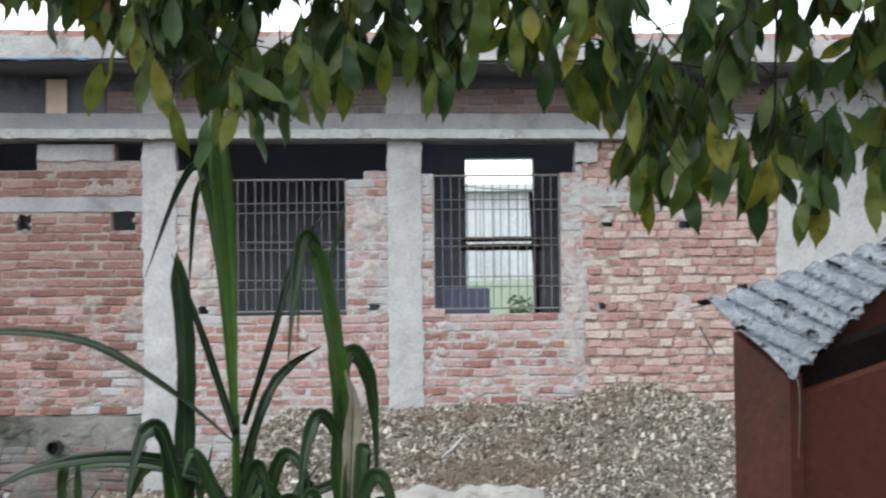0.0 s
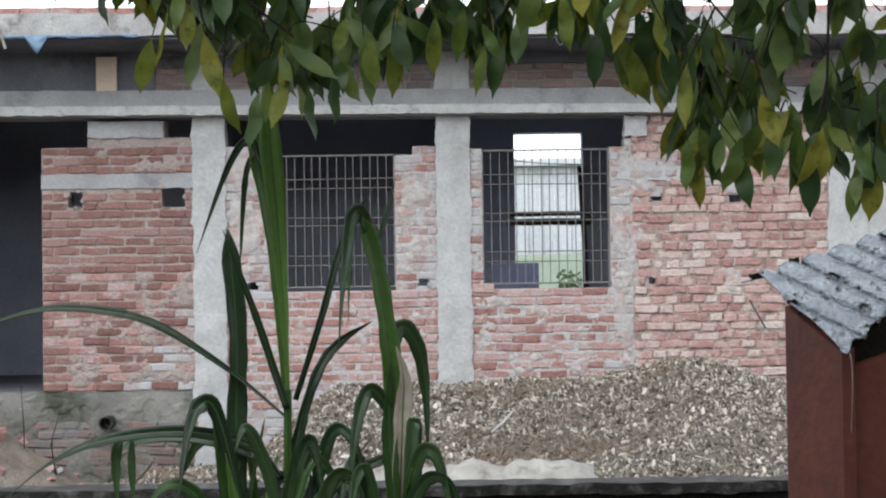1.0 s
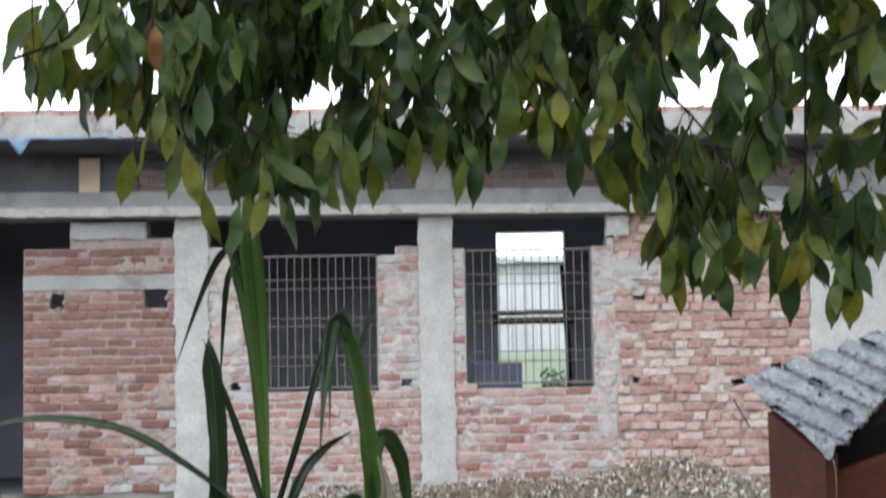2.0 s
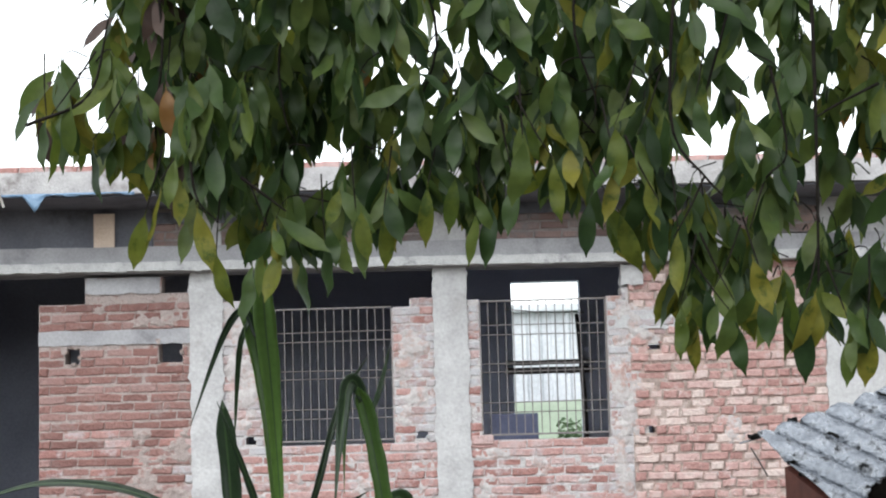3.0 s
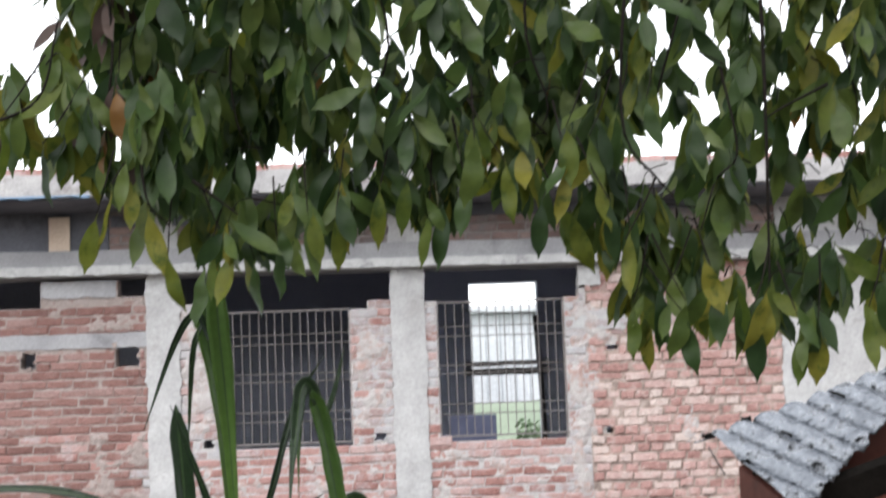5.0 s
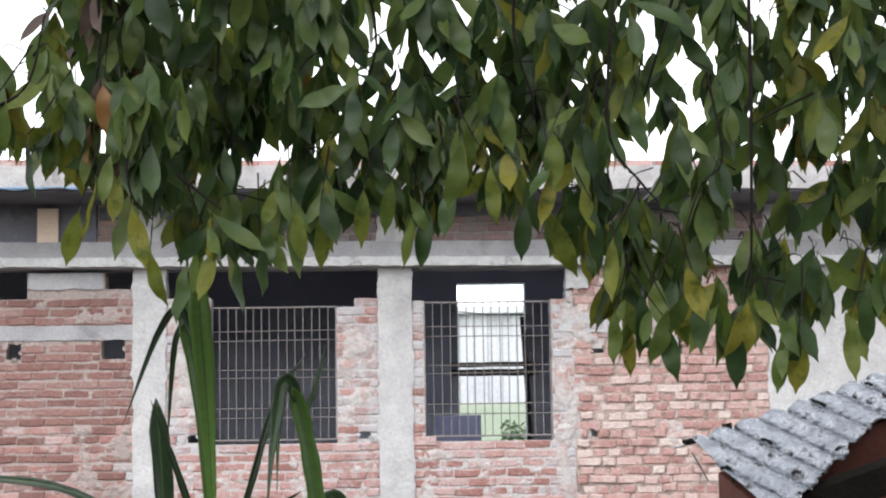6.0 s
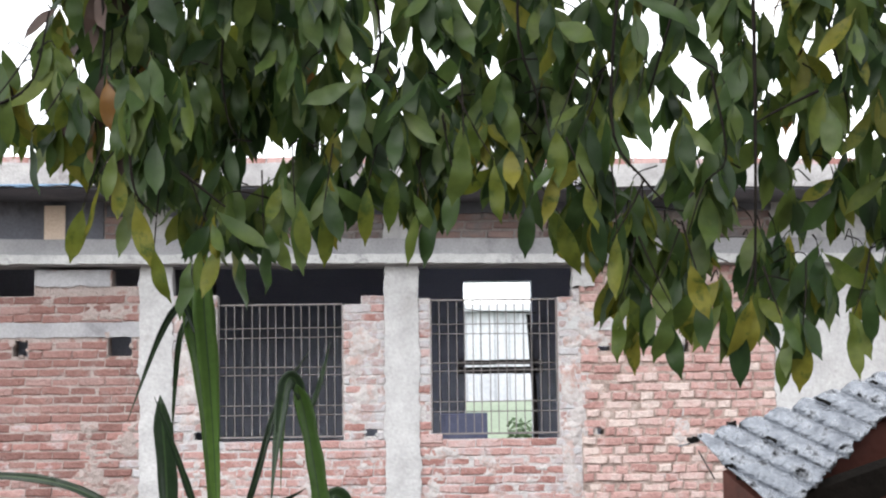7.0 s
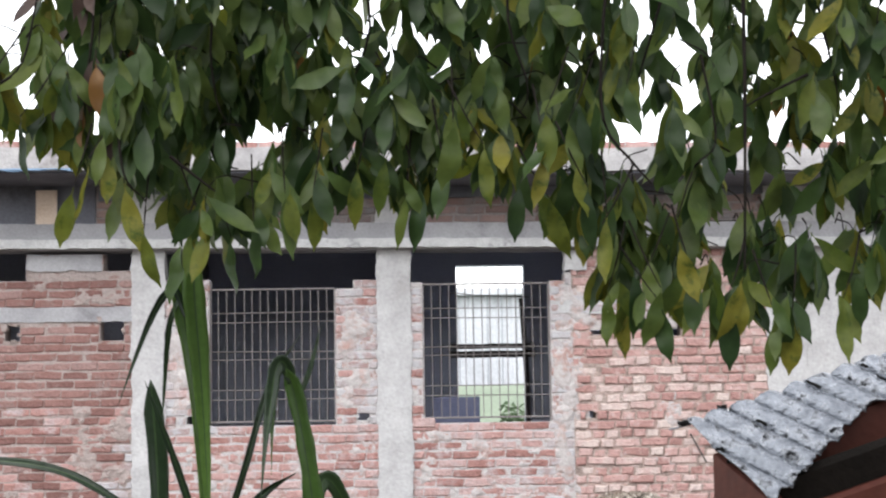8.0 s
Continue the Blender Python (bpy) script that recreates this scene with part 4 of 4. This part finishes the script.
def cane():
    root = tagged(empty("cane_plant", (0, 0, 0)), "tall green cane plant with arching strap leaves", "plant")
    for x, z1, r in ((-0.405, 1.45, 0.013), (-0.145, 1.25, 0.014), (-0.56, 1.12, 0.011), (-0.30, 1.18, 0.010)):
        bm = bmesh.new()
        tube(bm, smooth_line([(x + 0.03, -10.4, 0.0), (x, -10.4, z1 * 0.6), (x, -10.4, z1)], 14), [r * (1.2 - 0.03 * k) for k in range(15)], 8)
        part("stalk", bm, M_CANE, root, smooth=True)
    G, D, W = M_CANE, M_CANE_D, M_CANE_W
    blade(root, [(-0.405, 1.33), (-0.422, 1.62), (-0.445, 1.86), (-0.470, 2.04), (-0.478, 2.13)], 0.060, G, 0.0, 0.03, 0.25, 0.12, blunt=6.0, grow=1.4)
    blade(root, [(-0.400, 1.35), (-0.412, 1.66), (-0.425, 1.90), (-0.440, 2.10), (-0.442, 2.30)], 0.058, G, 0.0, -0.04, -0.3, 0.12, blunt=4.0, grow=1.5)
    blade(root, [(-0.535, 1.05), (-0.540, 1.35), (-0.537, 1.60), (-0.560, 1.865)], 0.054, D, 0.02, 0.05, 0.2, 0.8, blunt=9.0)
    blade(root, [(-0.405, 1.40), (-0.48, 1.64), (-0.56, 1.86)], 0.020, D, -0.02, -0.05, 0.2, 1.0)
    blade(root, [(-0.115, 1.00), (-0.128, 1.40), (-0.150, 1.62), (-0.180, 1.80), (-0.204, 1.885)], 0.052, G, 0, -0.06, 0.15, 0.9, blunt=6.0)
    blade(root, [(-0.190, 1.85), (-0.210, 1.90), (-0.230, 1.885), (-0.243, 1.80), (-0.256, 1.69), (-0.268, 1.55)], 0.034, D, -0.05, -0.1, 0.5, 0.9)
    blade(root, [(-0.195, 1.87), (-0.214, 1.90), (-0.232, 1.86), (-0.240, 1.76), (-0.244, 1.62)], 0.022, G, -0.04, -0.06, 0.9, 0.9)
    blade(root, [(-0.41, 1.38), (-0.57, 1.51), (-0.77, 1.63), (-0.97, 1.665), (-1.13, 1.645), (-1.35, 1.56)], 0.023, D, 0, 0.1, 0.9, 0.6)
    blade(root, [(-0.42, 1.22), (-0.50, 1.31), (-0.66, 1.35), (-0.85, 1.335), (-0.99, 1.28), (-1.12, 1.18)], 0.030, D, 0, -0.1, 0.8, 0.6)
    blade(root, [(-0.50, 1.28), (-0.64, 1.325), (-0.80, 1.32), (-0.88, 1.26)], 0.030, D, 0.02, 0.08, 0.7, 0.6)
    blade(root, [(-0.40, 1.28), (-0.33, 1.49), (-0.27, 1.57), (-0.19, 1.62)], 0.026, D, 0, 0.1, 0.4, 0.9)
    blade(root, [(-0.14, 1.50), (-0.115, 1.605), (-0.07, 1.55), (-0.052, 1.42), (-0.05, 1.25)], 0.042, D, 0.02, 0.08, 0.3, 0.5)
    blade(root, [(-0.39, 1.42), (-0.32, 1.64), (-0.26, 1.85), (-0.18, 1.98)], 0.018, D, 0.05, 0.15, 0.3, 1.0)
    blade(root, [(-0.185, 1.80), (-0.155, 1.88), (-0.125, 2.0)], 0.014, D, 0.05, 0.12, 0.3, 1.0)
    blade(root, [(-0.46, 2.02), (-0.495, 2.09), (-0.55, 2.02), (-0.635, 1.80)], 0.019, D, -0.02, 0.0, 0.3, 0.9)
    blade(root, [(-0.48, 2.07), (-0.51, 1.99), (-0.53, 1.76)], 0.016, D, 0.0, 0.05, 0.3, 0.9)
    blade(root, [(-0.125, 1.10), (-0.11, 1.38), (-0.105, 1.48), (-0.125, 1.56)], 0.045, W, -0.04, -0.05, 0.4, 0.8)
    blade(root, [(-0.13, 1.12), (-0.145, 1.34), (-0.14, 1.52)], 0.040, G, -0.05, -0.03, 0.2, 0.8)
    blade(root, [(-0.50, 1.08), (-0.575, 1.39), (-0.62, 1.415), (-0.65, 1.33), (-0.675, 1.15)], 0.042, D, -0.05, -0.1, 0.3, 0.6)
    blade(root, [(-0.52, 1.06), (-0.56, 1.26), (-0.59, 1.42)], 0.046, G, -0.03, -0.06, 0.2, 0.7)
    blade(root, [(-0.12, 1.08), (-0.075, 1.27), (-0.035, 1.295), (-0.005, 1.22), (0.02, 1.08)], 0.040, D, -0.05, -0.12, 0.4, 0.6)
    blade(root, [(-0.14, 1.39), (-0.19, 1.45), (-0.225, 1.36), (-0.25, 1.12)], 0.036, D, -0.03, -0.1, 0.3, 0.7)
    blade(root, [(-0.83, 1.34), (-0.84, 1.28), (-0.835, 1.14)], 0.026, D, -0.02, -0.03, 0.3, 0.9)
    blade(root, [(-0.80, 1.33), (-0.80, 1.26), (-0.795, 1.16)], 0.020, D, -0.02, -0.03, 0.3, 0.9)
    blade(root, [(-0.40, 1.22), (-0.365, 1.36), (-0.345, 1.45)], 0.016, D, 0.0, 0.0, 0.3, 1.0)
    blade(root, [(-0.395, 1.20), (-0.355, 1.31), (-0.33, 1.30), (-0.30, 1.12)], 0.044, D, -0.04, -0.08, 0.3, 0.7)
    blade(root, [(-0.42, 1.10), (-0.45, 1.25), (-0.50, 1.36), (-0.53, 1.30)], 0.034, D, -0.06, -0.1, 0.3, 0.7)
    blade(root, [(-0.14, 1.28), (-0.24, 1.24), (-0.34, 1.16), (-0.42, 1.06)], 0.034, D, -0.03, -0.1, 0.6, 0.7)
    blade(root, [(-0.56, 1.02), (-0.62, 1.18), (-0.70, 1.22), (-0.78, 1.12)], 0.036, G, -0.06, -0.1, 0.5, 0.7)
    # the thick foot of short blades, some bent over
    r = random.Random(17)
    for k in range(22):
        x = r.choice((-0.54, -0.46, -0.40, -0.33, -0.14)) + r.uniform(-0.04, 0.04)
        lean, top = r.uniform(-0.16, 0.16), r.uniform(1.16, 1.40)
        pts = [(x, 0.90), (x + 0.35 * lean, 0.5 * (0.95 + top)), (x + 0.8 * lean, top)]
        if r.random() < 0.6:
            pts += [(x + 1.25 * lean, top - 0.02), (x + 1.6 * lean, top - r.uniform(0.10, 0.22))]
        blade(root, pts, r.uniform(0.022, 0.046), r.choice((D, D, G)), r.uniform(-0.12, 0.10), r.uniform(-0.14, 0.14), r.uniform(-0.5, 0.6), 0.7)
    # fine dry shreds
    for k in range(6):
        x, z = r.uniform(-0.85, -0.20), r.uniform(1.15, 1.38)
        blade(root, [(x, z), (x + r.uniform(-0.06, 0.06), z + 0.07), (x + r.uniform(-0.12, 0.12), z + r.uniform(0.02, 0.12))], 0.007, W, 0.0, 0.05, 0.4, 1.0)


cane()


# ---- the tree: drooping sprays of leaves over the view ----
# tips of the lowest leaves: along the rim of the crown, then of the spray that hangs lower to the east
RIM = [(-0.875, 2.37), (-0.82, 2.335), (-0.728, 2.285), (-0.662, 2.135), (-0.597, 2.175), (-0.555, 2.15), (-0.495, 2.125), (-0.465, 2.045), (-0.414, 2.01), (-0.363, 2.055),
       (-0.310, 2.035), (-0.242, 2.065), (-0.160, 2.10), (-0.10, 2.125), (-0.024, 2.175), (0.027, 2.205), (0.085, 2.125), (0.128, 2.120), (0.175, 2.19), (0.198, 2.25), (0.278, 2.21),
       (0.335, 2.14), (0.388, 2.205), (0.418, 2.285), (0.481, 2.28), (0.532, 2.315), (0.61, 2.37)]
HANG = [(0.445, 2.10), (0.492, 2.115), (0.530, 2.04), (0.548, 1.905), (0.592, 1.92), (0.636, 1.90), (0.675, 1.865), (0.738, 1.925), (0.805, 1.845), (0.885, 1.835), (0.944, 1.835), (1.05, 1.86),
        (1.2, 1.93), (1.4, 2.0)]

# gaps between the clusters of the rim
GAPS = [(-0.695, 2.30), (-0.630, 2.26), (-0.530, 2.20), (-0.280, 2.27), (-0.060, 2.245), (0.050, 2.235), (0.240, 2.285)]
EDGE = sorted(RIM + GAPS)


def along_line(line, x):
    for (a, p), (b, q) in zip(line, line[1:]):
        if a <= x <= b:
            return p + (q - p) * (x - a) / (b - a)
    return line[0][1] if x < line[0][0] else line[-1][1]


def leafy(x, z):
    """Whether the crown or its hanging spray fills this place; between them a gap stays open."""
    if x < 0.43:
        return z > along_line(EDGE, x)
    roof = 2.285 if x < 0.5 else 2.29 + 0.6 * (x - 0.5) if x < 0.72 else 2.42
    top = 2.15 + 0.95 * (x - 0.43) if x < 0.60 else 2.31 + 0.12 * (x - 0.6) if x < 0.74 else 9.0
    return z > roof or along_line(HANG, x) < z < top


def leaf_mesh(seed, mats):
    """A drooping broad lance-shaped leaf with a folded midrib and a drip tip, one long, hanging from its stalk along -z."""
    r = random.Random(seed)
    width, curl, fold, twist = r.uniform(0.26, 0.345), r.uniform(-0.28, 0.28), r.uniform(0.05, 0.36), r.uniform(-0.5, 0.5)
    wave, lean = r.uniform(0.0, 0.035), r.uniform(-0.12, 0.12)
    verts, faces, n = [], [], 10
    for i in range(n + 1):
        f = i / n
        w = width / 2 * math.sin(math.pi * f ** 1.08) ** 0.74 if 0 < f < 1 else 0.008
        w = max(w * (1 if f < 0.85 else 0.62), 0.008)
        z = -0.09 - 0.91 * f
        y = curl * f * f + wave * math.sin(f * 11 + seed)
        a = twist * f
        for s in (-1, 0, 1):
            x, dy = s * w, abs(s) * fold * w
            verts.append((lean * f * f + x * math.cos(a) - dy * math.sin(a), y + x * math.sin(a) + dy * math.cos(a), z + (0.02 if s else 0)))
        if i:
            o = 3 * (i - 1)
            faces += [(o, o + 1, o + 4, o + 3), (o + 1, o + 2, o + 5, o + 4)]
    o = len(verts)
    verts += [(-0.008, 0, 0.04), (0.008, 0, 0.04), (0.008, 0, -0.12), (-0.008, 0, -0.12)]
    faces.append((o, o + 1, o + 2, o + 3))
    out = []
    for m in mats:
        me = bpy.data.meshes.new("leaf")
        me.from_pydata(verts, [], faces)
        me.materials.append(m)
        for p in me.polygons:
            p.use_smooth = True
        out.append(me)
    return verts, faces, out


def tree():
    r = random.Random(21)
    root = tagged(empty("tree", (2.6, -10.7, 0)), "broadleaf tree with drooping glossy green leaves, some yellowing", "tree")
    at = root.location
    bm = bmesh.new()
    tube(bm, [Vector(p) - at for p in smooth_line([(2.6, -10.7, -0.05), (2.58, -10.72, 1.0), (2.5, -10.75, 2.2), (2.3, -10.8, 3.2), (2.2, -10.8, 4.0)], 16)], [0.15 - 0.0055 * k for k in range(17)], 12)
    part("trunk", bm, M_BARK, root, smooth=True)
    for y, z, xe in ((-10.95, 3.02, -1.25), (-10.75, 3.12, -1.1), (-10.55, 3.2, -0.6)):
        pts = smooth_line([(2.35, -10.78, 3.0), (1.5, y, z + 0.18), (0.4, y, z + 0.1), (-0.5, y, z), (xe, y, z - 0.15)], 30)
        bm = bmesh.new()
        tube(bm, [p - at for p in pts], [0.045 - 0.0012 * i for i in range(31)], 8)
        part("limb", bm, M_BARK, root, smooth=True)
    shapes = [leaf_mesh(100 + i, (M_LEAF, M_LEAF_Y, M_LEAF_O, M_LEAF_B)) for i in range(18)]
    mass_v, mass_f, mass_m = [], [], []
    singles = 0

    def twig(line, thick=0.0030):
        bm = bmesh.new()
        tube(bm, [p - at for p in line], [thick * (1 - 0.07 * i) for i in range(len(line))], 4)
        part("twig", bm, M_BARK, root)

    def leaf(p, down, length, pick, single):
        """One leaf hung at p, pointing along down; its face turns mostly to the open side."""
        nonlocal singles
        face = (Vector((0, -1, 0.25)) + Vector((r.gauss(0, 0.55), r.gauss(0, 0.4), r.gauss(0, 0.25)))).normalized()
        side = down.cross(face).normalized()
        norm = side.cross(down).normalized()
        m = Matrix.Translation(p - at) @ Matrix((side, norm, -down)).transposed().to_4x4() @ Matrix.Diagonal((length * r.uniform(0.86, 1.12), length, length, 1))
        shape = r.choice(shapes)
        if single and singles < 300:
            ob = new("leaf", shape[2][pick])
            ob.parent = root
            ob.matrix_local = m
            singles += 1
            return
        o = len(mass_v)
        mass_v.extend(m @ Vector(v) for v in shape[0])
        mass_f.extend(tuple(o + i for i in f) for f in shape[1])
        mass_m.extend([pick] * len(shape[1]))

    def colour_of(p, rim):
        dice = r.random()
        if p.x < -0.58 and p.z > 2.30 and dice < 0.16:
            return 3
        if p.z > 2.35 and dice > 0.994:
            return 2
        yellow = (0.58 if rim else 0.05) + (0.30 if p.x < -0.60 else 0.10 if p.x > 0.5 else 0)
        return 1 if r.random() < yellow else 0

    def droop(swing, a):
        return (Vector((0, 0, -1)) * math.cos(swing) + Vector((math.cos(a), 0.6 * math.sin(a), 0)) * math.sin(swing)).normalized()

    # the leaves of the rim, each with its tip in its place, and shorter ones round the same twig end
    for x, z in RIM + HANG:
        length = r.uniform(0.125, 0.158)
        down = droop(abs(r.gauss(0.0, 0.16)), r.choice((0.0, math.pi)))
        tip = Vector((x, -11.0 + r.uniform(-0.05, 0.05), z))
        node = tip - down * length
        leaf(node, down, length, colour_of(node, r.random() < 0.75), True)
        bend = r.uniform(-0.09, 0.09)
        twig(smooth_line([node + Vector((bend, 0.08, 0.16)), node + Vector((bend * 0.5, 0.03, 0.07)), node], 8))
        for k in range(r.randint(1, 3) if x > 0.43 else r.randint(0, 2)):
            up = node + Vector((bend * 0.3 + r.uniform(-0.02, 0.02), r.uniform(-0.02, 0.05), r.uniform(0.0, 0.06)))
            for _ in range(8):
                d, n = droop(abs(r.gauss(0.35, 0.25)), r.uniform(0, 6.28)), length * r.uniform(0.72, 1.0)
                e = up + d * n
                if leafy(e.x, e.z):
                    leaf(up, d, n, colour_of(up, r.random() < 0.4), True)
                    break
    # whorls through the crown, in depth
    count = 0
    while count < 600:
        x, z, y = r.uniform(-0.88, 1.4), r.uniform(1.95, 3.05), -10.99 + r.uniform(-0.03, 0.50) * (1 if r.random() < 0.7 else 1.5)
        if not leafy(x, z - 0.15):
            continue
        count += 1
        hang = x > 0.43 and z < 2.36
        if -0.50 < x < 0.10 and z > 2.42 and r.random() < 0.11:
            continue
        if x < -0.72 and r.random() < 0.50 or x > 0.42 and z > 2.34 and r.random() < (0.80 if z < 2.42 else 0.46 if x < 0.80 else 0.30) or hang and r.random() < 0.22:
            continue
        tip = Vector((x, y, z))
        root_x, root_y = x + r.uniform(-0.10, 0.16), y + r.uniform(0.0, 0.14)
        line = smooth_line([Vector((root_x, root_y, min(z + r.uniform(0.07, 0.16), 3.08))), Vector((x + 0.3 * (root_x - x), y + 0.02, z + 0.10 if z < 2.95 else z + 0.04)), tip], 8)
        twig([q + Vector((0, 0.03, 0)) for q in line], 0.0024)
        turn, n = r.uniform(0, 6.28), r.randint(5, 8)
        for k in range(n):
            a = turn + 2 * math.pi * k / n + r.uniform(-0.4, 0.4)
            p = line[int((1 - 0.5 * r.random() ** 2) * 8)]
            for _ in range(5):
                d, size = droop(abs(r.gauss(0.34, 0.32)), a), r.uniform(0.105, 0.158)
                e = p + d * size
                if leafy(e.x, e.z - (0.02 if e.x > 0.43 else 0.065)):
                    leaf(p, d, size, colour_of(p, e.z < along_line(RIM if e.x < 0.43 else HANG, e.x) + 0.10), r.random() < 0.12)
                    break
    # longer hanging twigs
    for xx in (-0.62, -0.30, 0.0, 0.34, 0.66, 1.1):
        y = -10.9 + r.uniform(-0.05, 0.1)
        twig(smooth_line([(xx + r.uniform(-0.1, 0.2), y + 0.1, 3.1), (xx + r.uniform(-0.06, 0.08), y, 2.7), (xx + r.uniform(-0.05, 0.05), y, 2.5), (xx, y, 2.42)], 13), 0.005)
    # bare forked boughs before the leaves
    for pts, radius in (
        ([(0.851, -11.06, 2.926), (0.848, -11.06, 2.593), (0.842, -11.06, 2.34), (0.832, -11.06, 2.067)], 0.0075),
        ([(0.567, -11.05, 2.861), (0.536, -11.05, 2.605), (0.533, -11.05, 2.402), (0.597, -11.05, 2.306), (0.635, -11.05, 2.261)], 0.006),
        ([(0.597, -11.05, 2.306), (0.563, -11.05, 2.238), (0.523, -11.05, 2.171)], 0.004),
        ([(0.754, -11.04, 2.55), (0.782, -11.04, 2.359), (0.732, -11.04, 2.297), (0.692, -11.04, 2.186)], 0.0045),
        ([(0.987, -11.06, 2.499), (0.888, -11.06, 2.452), (0.847, -11.06, 2.428)], 0.005),
        ([(-0.889, -11.05, 2.46), (-0.751, -11.05, 2.525), (-0.706, -11.05, 2.695)], 0.006),
        ([(-0.537, -11.03, 2.453), (-0.521, -11.03, 2.3), (-0.472, -11.03, 2.236)], 0.005),
        ([(-0.424, -11, 2.34), (-0.375, -11, 2.301), (-0.325, -11, 2.261)], 0.006),
    ):
        bm = bmesh.new()
        tube(bm, [p - at for p in smooth_line(pts, 14)], [0.72 * radius * (1 - 0.035 * i) for i in range(15)], 6)
        part("bough", bm, M_BARK, root, smooth=True)
    me = bpy.data.meshes.new("foliage")
    me.from_pydata(mass_v, [], mass_f)
    for m in (M_LEAF_I, M_LEAF_YI, M_LEAF_O, M_LEAF_B):
        me.materials.append(m)
    for p, k in zip(me.polygons, mass_m):
        p.use_smooth = True
        p.material_index = k
    ob = new("foliage", me)
    ob.parent = root
    tagged(ob, kind="stuff")


tree()

# ---- mortar wiped over the bricks ----
def mortar_smear(wall, x0, x1, z0, z1, cover, seed, mat):
    """An uneven skin of mortar that sinks between the bricks where it thins out."""
    bm = bmesh.new()
    nx, nz = int((x1 - x0) / 0.013), int((z1 - z0) / 0.013)
    grid = []
    for i in range(nx + 1):
        x, col = x0 + (x1 - x0) * i / nx, []
        for j in range(nz + 1):
            z = z0 + (z1 - z0) * j / nz
            n = 0.75 * noise.noise(Vector((x * 4.5, seed, z * 4.5))) + 0.35 * noise.noise(Vector((x * 13, seed, z * 17))) + 0.2 * noise.noise(Vector((x * 38, seed, z * 38)))
            rim = min(1.0, (x - x0) / 0.09, (x1 - x) / 0.09, (z - z0) / 0.06, (z1 - z) / 0.06)
            m = min(1.0, max(0.0, 0.5 + 1.5 * (n + cover - 0.45 * (1 - rim))))
            col.append(bm.verts.new((x, 0.020 - 0.034 * m * min(1.0, rim * 6 + 0.05), z)))
        grid.append(col)
    for i in range(nx):
        for j in range(nz):
            bm.faces.new([grid[i][j], grid[i + 1][j], grid[i + 1][j + 1], grid[i][j + 1]])
    part("mortar_smear", bm, mat, wall, "grey mortar wiped over the bricks", smooth=True)


for k, (wall, x0, x1, z0, z1, cover) in enumerate(((P4, 1.50, 1.80, 0.95, 2.64, -0.12), (P4, 1.60, 2.60, 2.50, 2.95, 0.02), (P3, 1.475, 1.66, 1.0, 2.9, 0.25), (P2, -0.43, -0.06, 1.80, 2.90, 0.0),
                                                   (P2, -1.95, -1.56, 1.80, 2.95, 0.16), (P1, -2.75, -2.2, FLOOR, 1.9, -0.06), (P1, -3.4, -2.5, FLOOR, 1.5, -0.26), (P3, 0.22, 0.60, 0.8, 1.66, -0.05),
                                                   (P2, -1.95, -1.2, 0.6, 1.6, -0.02), (P1, -3.1, -2.2, 2.77, 3.06, 0.0), (P3, 0.5, 1.66, 0.8, 1.6, -0.34), (P4, 2.2, 3.3, 1.2, 2.1, -0.42), (P2, -0.9, -0.06, 0.8, 1.62, -0.3))):
    mortar_smear(wall, x0, x1, z0, z1, cover, 3.7 * k, M_MORTAR_WORN if wall == P1 else M_SMEAR)

# ---- bricks of the wall panels ----
lay_bricks(PLINTH, -4.6, -1.98, 0.10, 0.60, [(-3.10, -2.88, 0.45, 0.66)], False, y=-0.010, warm=3, tall=1.05)
mortar_smear(PLINTH, -5.5, -1.97, 0.02, 0.83, 0.10, 41.0, M_PLINTH)
for k, (wall, hole) in enumerate(zip((P1, P1, P2, P2, P4, P4, P4), HOLES)):
    ragged_rim(wall, hole, k, (M_MORTAR_WORN, M_MORTAR_WORN, M_CONCRETE, M_CONCRETE, M_BRICK_WARM, M_BRICK_WARM, M_BRICK_WARM)[k])
lay_bricks(P1, -3.57, -2.22, FLOOR, 3.0, [*HOLES[:2], (-3.6, -2.2, 2.62, 2.77)], False, warm=4, tall=1.10, gap=-0.001)
lay_bricks(P2, -1.945, -0.065, 0.34, 2.98, [*HOLES[2:4], WIN_L, (-0.45, -0.28, 2.89, 3.3)], False, tall=1.09, gap=0.0)
lay_bricks(P3, 0.225, 1.66, 0.34, 2.98, [WIN_R, (0.22, 1.60, 2.945, 3.3)], False, tall=1.09, gap=0.0)
lay_bricks(P4, 1.66, 3.41, 0.34, 3.22, HOLES[4:], True, y=-0.006, warm=1, tall=1.11, gap=0.002)
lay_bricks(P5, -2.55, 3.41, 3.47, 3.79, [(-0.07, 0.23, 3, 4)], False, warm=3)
lay_bricks(parapet, -6.0, 5.2, CEIL + 0.19, CEIL + 0.27, [(-2.6, -2.1, 0, 9)], False, -0.72)
parapet.rotation_euler.y = radians(0.6)
